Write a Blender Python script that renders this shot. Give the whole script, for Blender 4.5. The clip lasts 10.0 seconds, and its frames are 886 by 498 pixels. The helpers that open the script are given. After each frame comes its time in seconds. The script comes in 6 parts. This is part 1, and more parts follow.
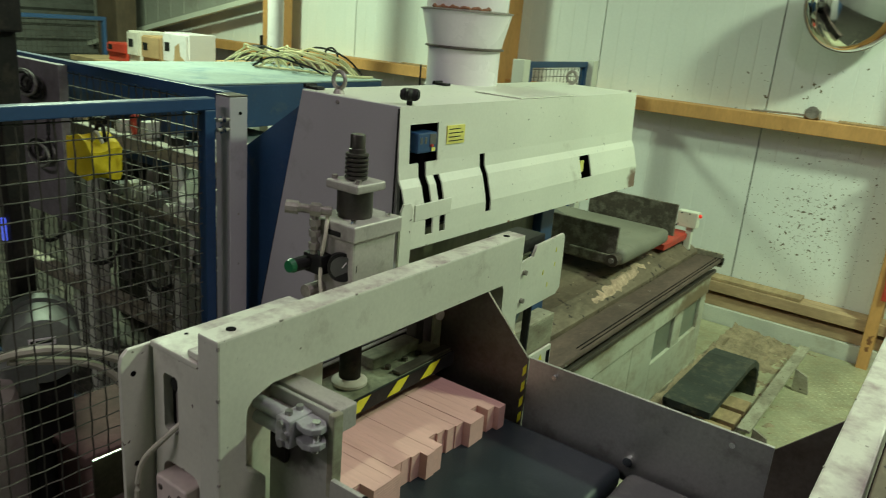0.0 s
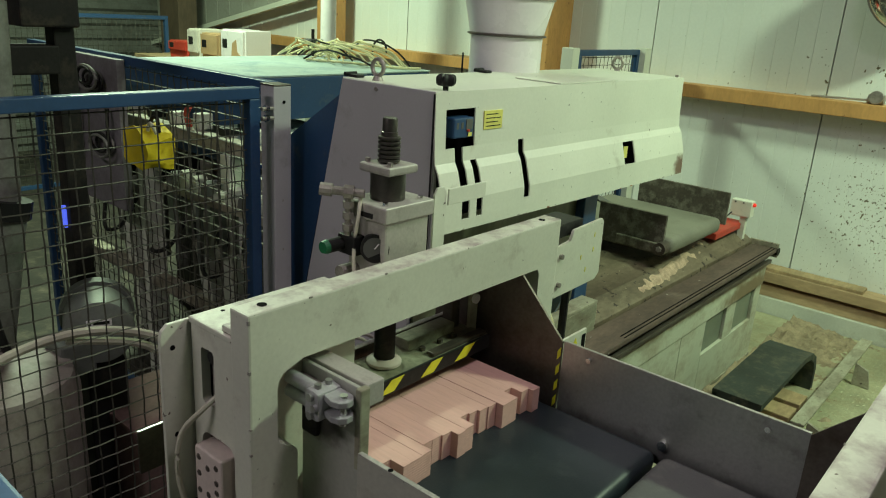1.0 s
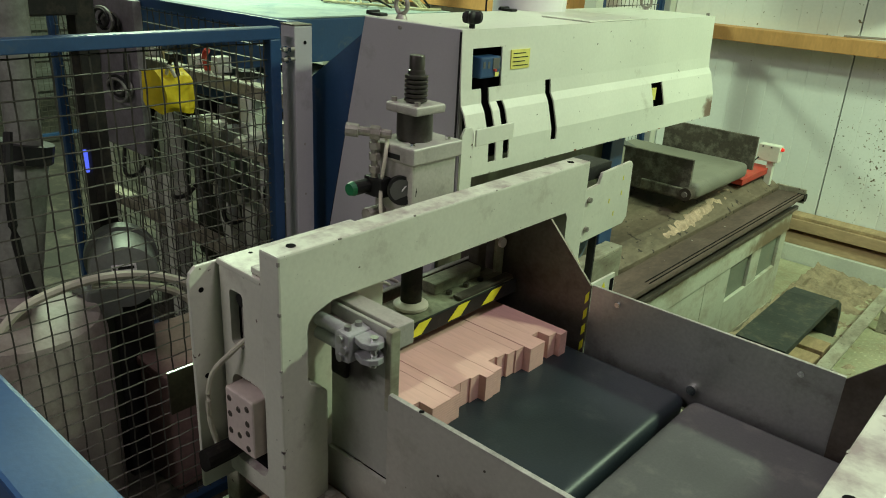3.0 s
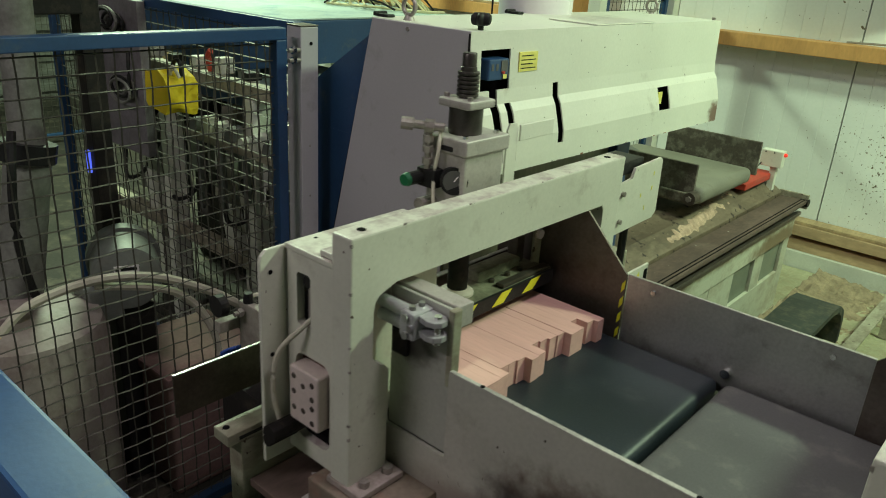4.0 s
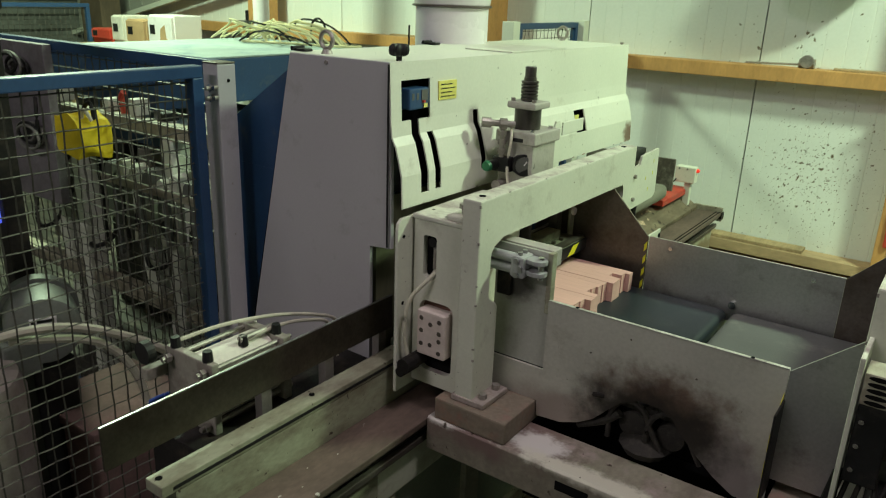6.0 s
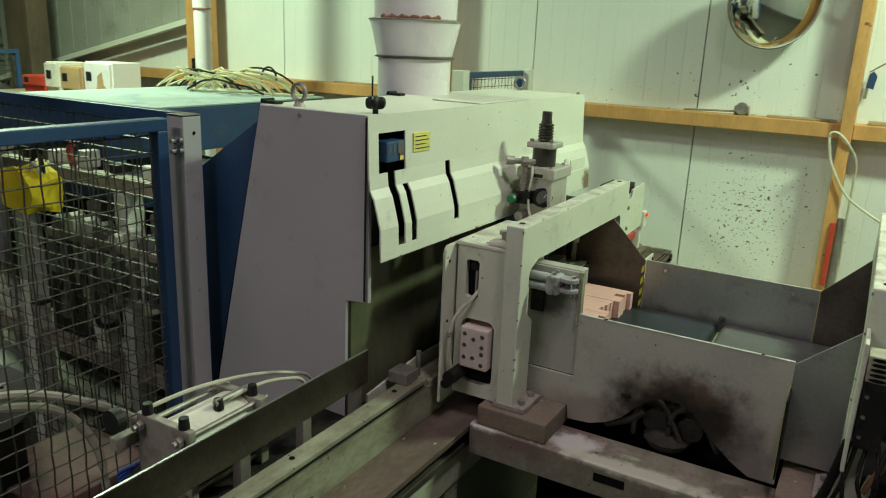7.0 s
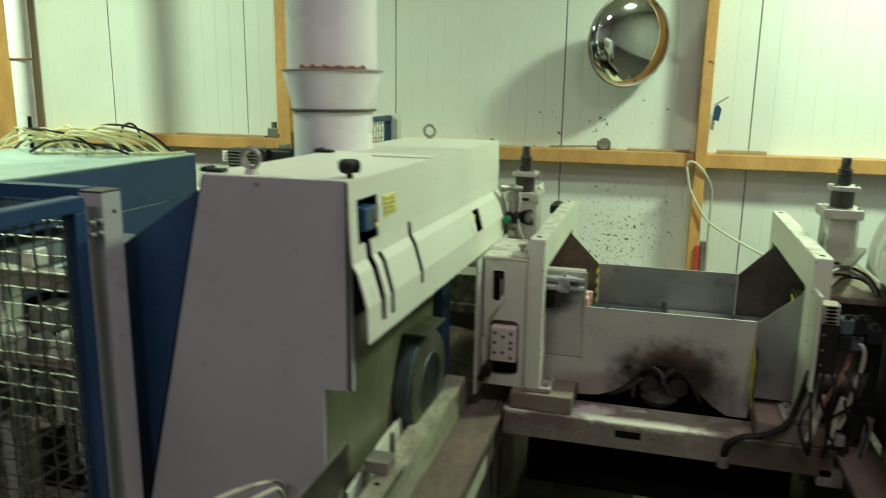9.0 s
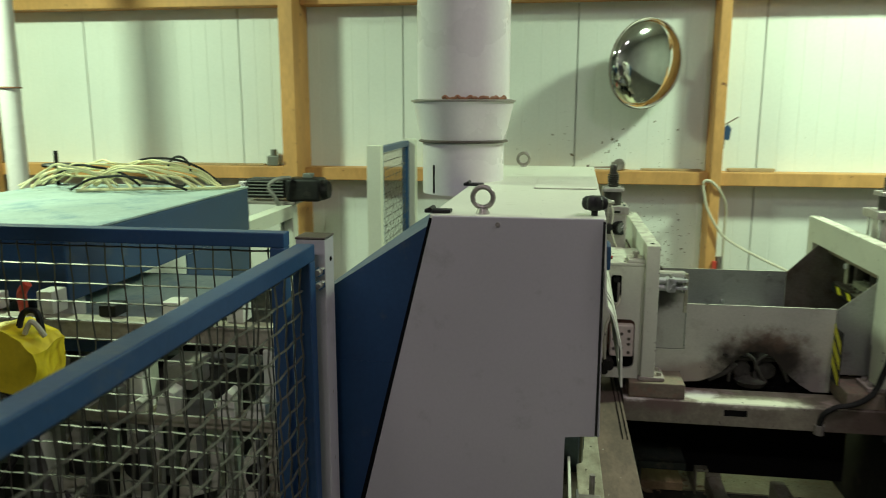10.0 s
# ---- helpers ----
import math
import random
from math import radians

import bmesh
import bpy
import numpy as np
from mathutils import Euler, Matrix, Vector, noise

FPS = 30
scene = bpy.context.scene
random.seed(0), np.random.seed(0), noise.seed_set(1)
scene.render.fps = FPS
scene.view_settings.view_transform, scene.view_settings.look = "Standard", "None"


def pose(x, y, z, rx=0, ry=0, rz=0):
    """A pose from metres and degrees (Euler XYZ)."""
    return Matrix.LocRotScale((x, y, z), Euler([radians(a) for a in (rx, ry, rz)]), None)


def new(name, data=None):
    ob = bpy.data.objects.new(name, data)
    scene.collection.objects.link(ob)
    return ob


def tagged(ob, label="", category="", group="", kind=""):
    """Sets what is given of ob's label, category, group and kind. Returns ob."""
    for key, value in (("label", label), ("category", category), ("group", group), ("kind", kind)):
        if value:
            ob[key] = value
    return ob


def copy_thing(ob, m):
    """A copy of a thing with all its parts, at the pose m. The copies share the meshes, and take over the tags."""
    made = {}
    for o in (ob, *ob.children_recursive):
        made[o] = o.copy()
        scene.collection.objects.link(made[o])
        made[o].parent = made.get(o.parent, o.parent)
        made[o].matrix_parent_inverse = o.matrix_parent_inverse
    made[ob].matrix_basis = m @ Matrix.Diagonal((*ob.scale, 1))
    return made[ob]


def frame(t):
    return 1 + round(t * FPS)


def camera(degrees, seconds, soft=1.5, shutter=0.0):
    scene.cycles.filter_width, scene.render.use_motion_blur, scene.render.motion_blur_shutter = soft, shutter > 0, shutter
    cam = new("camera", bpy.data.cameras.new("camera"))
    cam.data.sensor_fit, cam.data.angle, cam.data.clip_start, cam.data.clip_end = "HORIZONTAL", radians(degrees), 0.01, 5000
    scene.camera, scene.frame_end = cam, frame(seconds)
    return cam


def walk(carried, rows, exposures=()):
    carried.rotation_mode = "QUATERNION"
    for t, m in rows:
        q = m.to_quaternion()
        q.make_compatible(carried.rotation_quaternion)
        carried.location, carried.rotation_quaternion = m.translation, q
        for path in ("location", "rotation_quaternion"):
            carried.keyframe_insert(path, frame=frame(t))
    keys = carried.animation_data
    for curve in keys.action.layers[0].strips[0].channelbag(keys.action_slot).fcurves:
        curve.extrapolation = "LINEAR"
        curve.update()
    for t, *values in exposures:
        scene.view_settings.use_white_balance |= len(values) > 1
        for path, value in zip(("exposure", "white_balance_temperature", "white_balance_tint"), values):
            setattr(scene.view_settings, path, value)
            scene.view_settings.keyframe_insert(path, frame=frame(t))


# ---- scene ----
cam = camera(61, 10.0, soft=1.0, shutter=0.5)
PATH = [
    (0.0, pose(1.121, -1.382, 1.690, 72.73, -4.70, 36.61)),
    (0.5, pose(1.178, -1.384, 1.661, 73.05, -4.02, 40.02)),
    (1.0, pose(1.179, -1.367, 1.674, 72.04, -3.40, 40.85)),
    (1.5, pose(1.175, -1.375, 1.638, 70.50, -2.02, 41.37)),
    (2.0, pose(1.155, -1.377, 1.641, 68.44, -2.54, 41.58)),
    (2.5, pose(1.156, -1.366, 1.655, 68.02, -2.77, 41.90)),
    (4.0, pose(1.125, -1.375, 1.644, 68.40, -3.39, 41.91)),
    (4.5, pose(1.123, -1.368, 1.651, 67.78, -3.57, 41.60)),
    (5.0, pose(1.139, -1.352, 1.634, 67.90, -2.97, 38.17)),
    (5.5, pose(1.146, -1.361, 1.632, 69.30, -1.76, 37.15)),
    (7.0, pose(1.019, -1.416, 1.650, 74.50, -2.33, 30.52)),
    (7.5, pose(0.967, -1.428, 1.653, 74.69, -1.35, 27.21)),
    (8.0, pose(0.922, -1.442, 1.661, 75.35, -0.65, 23.23)),
    (8.5, pose(0.842, -1.419, 1.660, 75.97, -0.38, 19.03)),
    (9.0, pose(0.597, -1.410, 1.670, 77.74, -0.80, 15.92)),
    (9.5, pose(0.209, -1.486, 1.683, 78.91, 0.65, 14.76)),
    (10.0, pose(-0.099, -1.487, 1.696, 79.19, -0.05, 8.50)),
]
walk(cam, PATH, [(0.0, -0.09), (2.5, 0.10), (4.0, 0.17), (5.5, 0.24), (7.0, 0.07), (10.0, 0.06)])

# ---- world and light ----
world = bpy.data.worlds.new("world")
scene.world = world
world.use_nodes = True
world.node_tree.nodes["Background"].inputs[0].default_value = (0.5, 0.55, 0.5, 1)
world.node_tree.nodes["Background"].inputs[1].default_value = 0.008


def tube_light(x, y, z, sx, sy, watts, colour):
    data = bpy.data.lights.new("tube_light", "AREA")
    data.shape, data.size, data.size_y, data.energy, data.color = "RECTANGLE", sx, sy, watts, colour
    ob = new("tube_light", data)
    ob.location = (x, y, z)
    return ob


GREEN, NEUTRAL = (0.74, 1.0, 0.655), (1.0, 0.91, 0.94)
tube_light(2.05, 1.90, 3.35, 0.4, 0.3, 114, GREEN)
tube_light(-3.35, 1.00, 3.4, 0.35, 0.35, 158, GREEN)
tube_light(1.2, -0.3, 3.5, 0.3, 0.5, 23, NEUTRAL)
tube_light(-0.6, -3.2, 3.5, 1.5, 0.14, 45, NEUTRAL)


# ---- materials ----
def mat(name, colour, rough=0.5, metal=0.0, scale=6.0, vary=0.15, dirt=None, dirt_amount=0.0, bump=0.1, fine=90.0, stretch=(1, 1, 1), spec=0.5, glow=0.0):
    m = bpy.data.materials.new(name)
    m.use_nodes = True
    n, l = m.node_tree.nodes, m.node_tree.links
    b = n["Principled BSDF"]
    tc = n.new("ShaderNodeTexCoord")
    mp = n.new("ShaderNodeMapping")
    mp.inputs["Scale"].default_value = stretch
    l.new(tc.outputs["Object"], mp.inputs["Vector"])
    big = n.new("ShaderNodeTexNoise")
    big.inputs["Scale"].default_value, big.inputs["Detail"].default_value = scale, 6
    small = n.new("ShaderNodeTexNoise")
    small.inputs["Scale"].default_value, small.inputs["Detail"].default_value = fine, 3
    l.new(mp.outputs[0], big.inputs["Vector"])
    l.new(mp.outputs[0], small.inputs["Vector"])
    ramp = n.new("ShaderNodeMapRange")
    ramp.inputs["From Min"].default_value, ramp.inputs["From Max"].default_value = 0.3, 0.7
    ramp.inputs["To Min"].default_value, ramp.inputs["To Max"].default_value = 1 - vary, 1 + vary
    l.new(big.outputs["Fac"], ramp.inputs["Value"])
    ramp2 = n.new("ShaderNodeMapRange")
    ramp2.inputs["From Min"].default_value, ramp2.inputs["From Max"].default_value = 0.3, 0.7
    ramp2.inputs["To Min"].default_value, ramp2.inputs["To Max"].default_value = 1 - vary * 0.5, 1 + vary * 0.5
    l.new(small.outputs["Fac"], ramp2.inputs["Value"])
    mul = n.new("ShaderNodeMath")
    mul.operation = "MULTIPLY"
    l.new(ramp.outputs[0], mul.inputs[0])
    l.new(ramp2.outputs[0], mul.inputs[1])
    mix = n.new("ShaderNodeVectorMath")
    mix.operation = "SCALE"
    mix.inputs[0].default_value = colour
    l.new(mul.outputs[0], mix.inputs["Scale"])
    last = mix.outputs[0]
    if dirt:
        dn = n.new("ShaderNodeTexNoise")
        dn.inputs["Scale"].default_value, dn.inputs["Detail"].default_value, dn.inputs["Roughness"].default_value = scale * 2.3, 9, 0.7
        l.new(mp.outputs[0], dn.inputs["Vector"])
        dr = n.new("ShaderNodeMapRange")
        dr.inputs["From Min"].default_value, dr.inputs["From Max"].default_value = 0.58 - 0.3 * dirt_amount, 0.92 - 0.3 * dirt_amount
        l.new(dn.outputs["Fac"], dr.inputs["Value"])
        dm = n.new("ShaderNodeMix")
        dm.data_type = "RGBA"
        l.new(dr.outputs[0], dm.inputs["Factor"])
        l.new(last, dm.inputs["A"])
        dm.inputs["B"].default_value = (*dirt, 1)
        last = dm.outputs["Result"]
    l.new(last, b.inputs["Base Color"])
    rr = n.new("ShaderNodeMapRange")
    rr.inputs["To Min"].default_value, rr.inputs["To Max"].default_value = max(0.02, rough - 0.1), min(1, rough + 0.1)
    l.new(big.outputs["Fac"], rr.inputs["Value"])
    l.new(rr.outputs[0], b.inputs["Roughness"])
    b.inputs["Metallic"].default_value = metal
    b.inputs["Specular IOR Level"].default_value = spec
    if bump:
        bp = n.new("ShaderNodeBump")
        bp.inputs["Strength"].default_value, bp.inputs["Distance"].default_value = bump, 0.004
        l.new(small.outputs["Fac"], bp.inputs["Height"])
        l.new(bp.outputs[0], b.inputs["Normal"])
    if glow:
        b.inputs["Emission Color"].default_value = (*colour, 1)
        b.inputs["Emission Strength"].default_value = glow
    return m


def stain(m, centre, size, colour, scale=9.0, soft=0.45, rag=0.9, seed=0.0):
    """A ragged stain of its own shape round a place in the object's space."""
    n, l = m.node_tree.nodes, m.node_tree.links
    b = n["Principled BSDF"]
    old = b.inputs["Base Color"].links[0].from_socket
    tc = n.new("ShaderNodeTexCoord")
    mp = n.new("ShaderNodeMapping")
    mp.vector_type = "TEXTURE"
    mp.inputs["Location"].default_value, mp.inputs["Scale"].default_value = centre, size
    l.new(tc.outputs["Object"], mp.inputs["Vector"])
    length = n.new("ShaderNodeVectorMath")
    length.operation = "LENGTH"
    l.new(mp.outputs[0], length.inputs[0])
    noi = n.new("ShaderNodeTexNoise")
    noi.inputs["Scale"].default_value, noi.inputs["Detail"].default_value, noi.inputs["Roughness"].default_value = scale, 8, 0.65
    l.new(tc.outputs["Object"], noi.inputs["Vector"])
    add = n.new("ShaderNodeMath")
    add.operation = "MULTIPLY_ADD"
    l.new(noi.outputs["Fac"], add.inputs[0])
    add.inputs[1].default_value = rag * 2
    l.new(length.outputs["Value"], add.inputs[2])
    mr = n.new("ShaderNodeMapRange")
    mr.interpolation_type = "SMOOTHSTEP"
    mr.inputs["From Min"].default_value, mr.inputs["From Max"].default_value = 1 + rag - soft, 1 + rag + soft
    mr.inputs["To Min"].default_value, mr.inputs["To Max"].default_value = 0.96, 0.0
    l.new(add.outputs[0], mr.inputs["Value"])
    mix = n.new("ShaderNodeMix")
    mix.data_type = "RGBA"
    l.new(mr.outputs[0], mix.inputs["Factor"])
    l.new(old, mix.inputs["A"])
    mix.inputs["B"].default_value = (*colour, 1)
    l.new(mix.outputs["Result"], b.inputs["Base Color"])
    return m


def specks(m, centre, size, colour, scale=34.0, level=0.70):
    """Small scattered spots, thick round one place."""
    n, l = m.node_tree.nodes, m.node_tree.links
    b = n["Principled BSDF"]
    old = b.inputs["Base Color"].links[0].from_socket
    tc = n.new("ShaderNodeTexCoord")
    geo = n.new("ShaderNodeNewGeometry")
    mp = n.new("ShaderNodeMapping")
    mp.vector_type = "TEXTURE"
    mp.inputs["Location"].default_value, mp.inputs["Scale"].default_value = centre, size
    l.new(geo.outputs["Position"], mp.inputs["Vector"])
    length = n.new("ShaderNodeVectorMath")
    length.operation = "LENGTH"
    l.new(mp.outputs[0], length.inputs[0])
    noi = n.new("ShaderNodeTexNoise")
    noi.inputs["Scale"].default_value, noi.inputs["Detail"].default_value = scale, 2
    l.new(geo.outputs["Position"], noi.inputs["Vector"])
    sub = n.new("ShaderNodeMath")
    sub.operation = "MULTIPLY_ADD"
    l.new(length.outputs["Value"], sub.inputs[0])
    sub.inputs[1].default_value = -0.06
    l.new(noi.outputs["Fac"], sub.inputs[2])
    mr = n.new("ShaderNodeMapRange")
    mr.inputs["From Min"].default_value, mr.inputs["From Max"].default_value = level - 0.06, level - 0.03
    l.new(sub.outputs[0], mr.inputs["Value"])
    mix = n.new("ShaderNodeMix")
    mix.data_type = "RGBA"
    l.new(mr.outputs[0], mix.inputs["Factor"])
    l.new(old, mix.inputs["A"])
    mix.inputs["B"].default_value = (*colour, 1)
    l.new(mix.outputs["Result"], b.inputs["Base Color"])
    return m


def dusty_top(m, colour, scale=14.0, cover=0.5):
    """Loose dust that has settled in patches on faces that look up."""
    n, l = m.node_tree.nodes, m.node_tree.links
    b = n["Principled BSDF"]
    old = b.inputs["Base Color"].links[0].from_socket
    geo = n.new("ShaderNodeNewGeometry")
    tc = n.new("ShaderNodeTexCoord")
    sep = n.new("ShaderNodeSeparateXYZ")
    l.new(geo.outputs["Normal"], sep.inputs[0])
    up = n.new("ShaderNodeMapRange")
    up.inputs["From Min"].default_value, up.inputs["From Max"].default_value = 0.6, 0.95
    l.new(sep.outputs["Z"], up.inputs["Value"])
    noi = n.new("ShaderNodeTexNoise")
    noi.inputs["Scale"].default_value, noi.inputs["Detail"].default_value, noi.inputs["Roughness"].default_value = scale, 7, 0.65
    l.new(tc.outputs["Object"], noi.inputs["Vector"])
    mr = n.new("ShaderNodeMapRange")
    mr.inputs["From Min"].default_value, mr.inputs["From Max"].default_value = 0.62 - 0.3 * cover, 0.82 - 0.3 * cover
    l.new(noi.outputs["Fac"], mr.inputs["Value"])
    both = n.new("ShaderNodeMath")
    both.operation = "MULTIPLY"
    l.new(up.outputs[0], both.inputs[0])
    l.new(mr.outputs[0], both.inputs[1])
    mix = n.new("ShaderNodeMix")
    mix.data_type = "RGBA"
    l.new(both.outputs[0], mix.inputs["Factor"])
    l.new(old, mix.inputs["A"])
    mix.inputs["B"].default_value = (*colour, 1)
    l.new(mix.outputs["Result"], b.inputs["Base Color"])
    return m


M_WALL = mat("wall_panel_white", (0.76, 0.78, 0.745), 0.45, 0, 1.5, 0.04, None, 0.0, 0.05, 60)
specks(M_WALL, (0.39, 3.33, 0.72), (0.26, 0.5, 0.32), (0.13, 0.095, 0.06), 50, 0.672)
specks(M_WALL, (0.39, 3.33, 0.72), (0.34, 0.5, 0.4), (0.24, 0.17, 0.12), 90, 0.695)
specks(M_WALL, (0.2, 3.33, 1.42), (0.9, 0.5, 0.2), (0.15, 0.12, 0.07), 34, 0.735)
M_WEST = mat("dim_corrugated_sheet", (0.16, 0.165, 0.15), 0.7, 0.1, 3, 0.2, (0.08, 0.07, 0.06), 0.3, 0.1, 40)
M_DARKERPANEL = mat("darker_ribbed_panel", (0.34, 0.34, 0.30), 0.7, 0, 2, 0.12, (0.20, 0.17, 0.13), 0.2, 0.08, 50)
M_BLACKSTEEL = mat("oiled_black_steel", (0.06, 0.054, 0.048), 0.33, 0.55, 9, 0.2, (0.12, 0.10, 0.085), 0.12, 0.06, 150)
M_PLAIN = mat("plain_wall", (0.45, 0.46, 0.43), 0.8, 0, 0.7, 0.15, None, 0, 0.1, 30)
M_CEIL = mat("ceiling_sheet", (0.5, 0.5, 0.47), 0.8, 0, 0.7, 0.15)
M_TIMBER = mat("orange_pine", (0.56, 0.29, 0.10), 0.6, 0, 7, 0.16, (0.30, 0.13, 0.04), 0.02, 0.15, 70, (1, 1, 0.35))
specks(M_TIMBER, (0, 3.2, 1.5), (9, 9, 9), (0.20, 0.08, 0.03), 16, 0.745)
M_TANWOOD = mat("dusty_tan_pine", (0.42, 0.29, 0.17), 0.7, 0, 5, 0.22, (0.22, 0.15, 0.09), 0.3, 0.2, 70, (0.3, 1, 1))
M_DARKWOOD = mat("dark_brown_timber", (0.10, 0.07, 0.045), 0.75, 0, 6, 0.25, (0.05, 0.035, 0.025), 0.3, 0.2, 60, (1, 1, 0.3))
M_PATCHY = mat("flaking_dark_steel", (0.10, 0.085, 0.065), 0.55, 0.2, 9, 0.3, (0.40, 0.38, 0.30), 0.34, 0.15, 90)
M_PAINT = mat("pale_machine_paint", (0.69, 0.70, 0.60), 0.42, 0, 3, 0.05, (0.20, 0.15, 0.09), -0.1, 0.05, 120)
stain(M_PAINT, (0.035, 1.285, 1.165), (0.03, 0.05, 0.04), (0.16, 0.085, 0.055), 30, 0.4, 0.8)
specks(M_PAINT, (0, 0, 1), (9, 9, 9), (0.10, 0.08, 0.06), 60, 0.80)
specks(M_PAINT, (0, 0, 1), (9, 9, 9), (0.06, 0.05, 0.035), 95, 0.815)
M_PORTAL = mat("worn_portal_paint", (0.60, 0.60, 0.51), 0.42, 0, 4, 0.07, (0.26, 0.21, 0.17), 0.02, 0.06, 120)
dusty_top(M_PORTAL, (0.33, 0.27, 0.26), 16, 0.55)
specks(M_PORTAL, (0, 0, 1), (9, 9, 9), (0.13, 0.10, 0.08), 70, 0.80)
specks(M_PORTAL, (0, 0, 1), (9, 9, 9), (0.07, 0.06, 0.05), 130, 0.815)
M_BEDSIDE = mat("pale_bed_side_paint", (0.52, 0.53, 0.42), 0.5, 0, 4, 0.1, (0.24, 0.16, 0.09), 0.36, 0.08, 110, (1, 0.6, 1))
stain(M_BEDSIDE, (0.13, 1.6, 0.565), (0.2, 1.3, 0.045), (0.15, 0.10, 0.06), 9, 0.5, 0.9)
stain(M_BEDSIDE, (0.13, 2.2, 0.47), (0.2, 0.3, 0.05), (0.20, 0.14, 0.08), 14, 0.5, 0.9)
M_EDGE = mat("worn_bright_edge", (0.50, 0.49, 0.45), 0.4, 0.4, 20, 0.25, (0.2, 0.17, 0.15), 0.2, 0.05, 150)
M_SOOTY = mat("sooty_grey_dust", (0.022, 0.019, 0.016), 0.85, 0, 20, 0.35, (0.07, 0.06, 0.05), 0.25, 0.4, 90)
M_WASTE = mat("olive_grey_belt", (0.20, 0.195, 0.155), 0.55, 0, 6, 0.12, (0.12, 0.10, 0.08), 0.15, 0.06, 200)
M_PAINT_D = mat("dusty_machine_paint", (0.38, 0.36, 0.27), 0.65, 0, 5, 0.18, (0.10, 0.07, 0.045), 0.55, 0.15, 90, (1, 0.5, 1))
M_GREY = mat("lavender_grey_paint", (0.45, 0.43, 0.455), 0.38, 0, 3, 0.04, (0.2, 0.18, 0.16), 0.02, 0.03, 150)
M_BLUE = mat("blue_paint", (0.021, 0.062, 0.150), 0.38, 0, 5, 0.12, (0.12, 0.13, 0.12), 0.06, 0.05, 100)
M_BLUE_DUST = mat("dusty_blue_top", (0.36, 0.44, 0.42), 0.7, 0, 3, 0.15, (0.05, 0.14, 0.26), 0.25, 0.1, 60)
M_SOOT = mat("sooty_sheet_steel", (0.47, 0.46, 0.41), 0.45, 0.2, 5, 0.10, (0.26, 0.22, 0.17), 0.12, 0.05, 120)
stain(M_SOOT, (0.46, 1.35, 0.69), (0.14, 0.3, 0.05), (0.30, 0.25, 0.22), 14, 0.5, 0.7)
stain(M_SOOT, (0.70, 1.35, 0.785), (0.15, 0.3, 0.085), (0.12, 0.072, 0.05), 21, 0.55, 0.9)
stain(M_SOOT, (0.86, 1.35, 0.68), (0.06, 0.3, 0.10), (0.22, 0.19, 0.19), 16, 0.6, 0.9)
stain(M_SOOT, (0.675, 1.35, 0.735), (0.165, 0.3, 0.092), (0.016, 0.013, 0.011), 17, 0.4, 0.6)
specks(M_SOOT, (0.69, 1.35, 0.80), (9, 9, 9), (0.05, 0.035, 0.025), 80, 0.80)
M_LATCH = mat("light_grey_casting", (0.42, 0.42, 0.43), 0.42, 0.3, 9, 0.12, (0.2, 0.19, 0.18), 0.12, 0.1, 160)
M_FLAP = mat("worn_flap_paint", (0.40, 0.40, 0.36), 0.42, 0.15, 4, 0.10, (0.22, 0.19, 0.15), 0.12, 0.05, 120)
# Dark patch on the flap: shade below the latch, put into the paint.
stain(M_FLAP, (0.31, 1.36, 0.99), (0.05, 0.3, 0.05), (0.05, 0.045, 0.04), 22, 0.5, 0.7)
M_BLOCK = mat("dusty_tan_block", (0.18, 0.145, 0.11), 0.8, 0, 7, 0.25, (0.27, 0.115, 0.085), 0.25, 0.25, 90)
dusty_top(M_BLOCK, (0.25, 0.15, 0.125), 18, 0.3)
specks(M_BLOCK, (0.3, 1.3, 0.7), (9, 9, 9), (0.55, 0.50, 0.47), 60, 0.80)
M_BASE = mat("stained_base_paint", (0.27, 0.25, 0.19), 0.65, 0, 5, 0.2, (0.115, 0.085, 0.07), 0.6, 0.2, 90, (1, 0.6, 1))
dusty_top(M_BASE, (0.38, 0.30, 0.28), 12, 0.4)
stain(M_BASE, (0.30, 1.30, 0.64), (0.20, 0.14, 0.05), (0.17, 0.11, 0.10), 12, 0.4, 0.8)
stain(M_BASE, (0.45, 1.26, 0.645), (0.07, 0.05, 0.02), (0.62, 0.58, 0.56), 30, 0.35, 0.9)
stain(M_BASE, (0.215, 1.215, 0.645), (0.06, 0.02, 0.02), (0.60, 0.55, 0.52), 40, 0.35, 0.9)
stain(M_BASE, (0.62, 1.215, 0.645), (0.20, 0.035, 0.02), (0.60, 0.57, 0.48), 30, 0.35, 0.9)
stain(M_BASE, (1.08, 1.2, 0.60), (0.20, 0.3, 0.10), (0.075, 0.05, 0.04), 12, 0.5, 0.7)
specks(M_BASE, (0.5, 1.2, 0.62), (9, 9, 9), (0.05, 0.03, 0.02), 45, 0.76)
M_BAR = mat("oily_bar_paint", (0.31, 0.30, 0.22), 0.5, 0.1, 6, 0.25, (0.05, 0.05, 0.04), 0.5, 0.15, 90)
M_RAILPAINT = mat("chipped_rail_paint", (0.31, 0.31, 0.225), 0.5, 0, 7, 0.18, (0.12, 0.085, 0.06), 0.52, 0.15, 110, (1, 0.45, 1))
specks(M_RAILPAINT, (0, 0, 0.7), (9, 9, 9), (0.05, 0.03, 0.02), 60, 0.765)
M_OLIVE = mat("olive_guard", (0.16, 0.16, 0.10), 0.35, 0.2, 4, 0.25, (0.07, 0.07, 0.05), 0.2, 0.03, 60, (1, 1, 0.3))
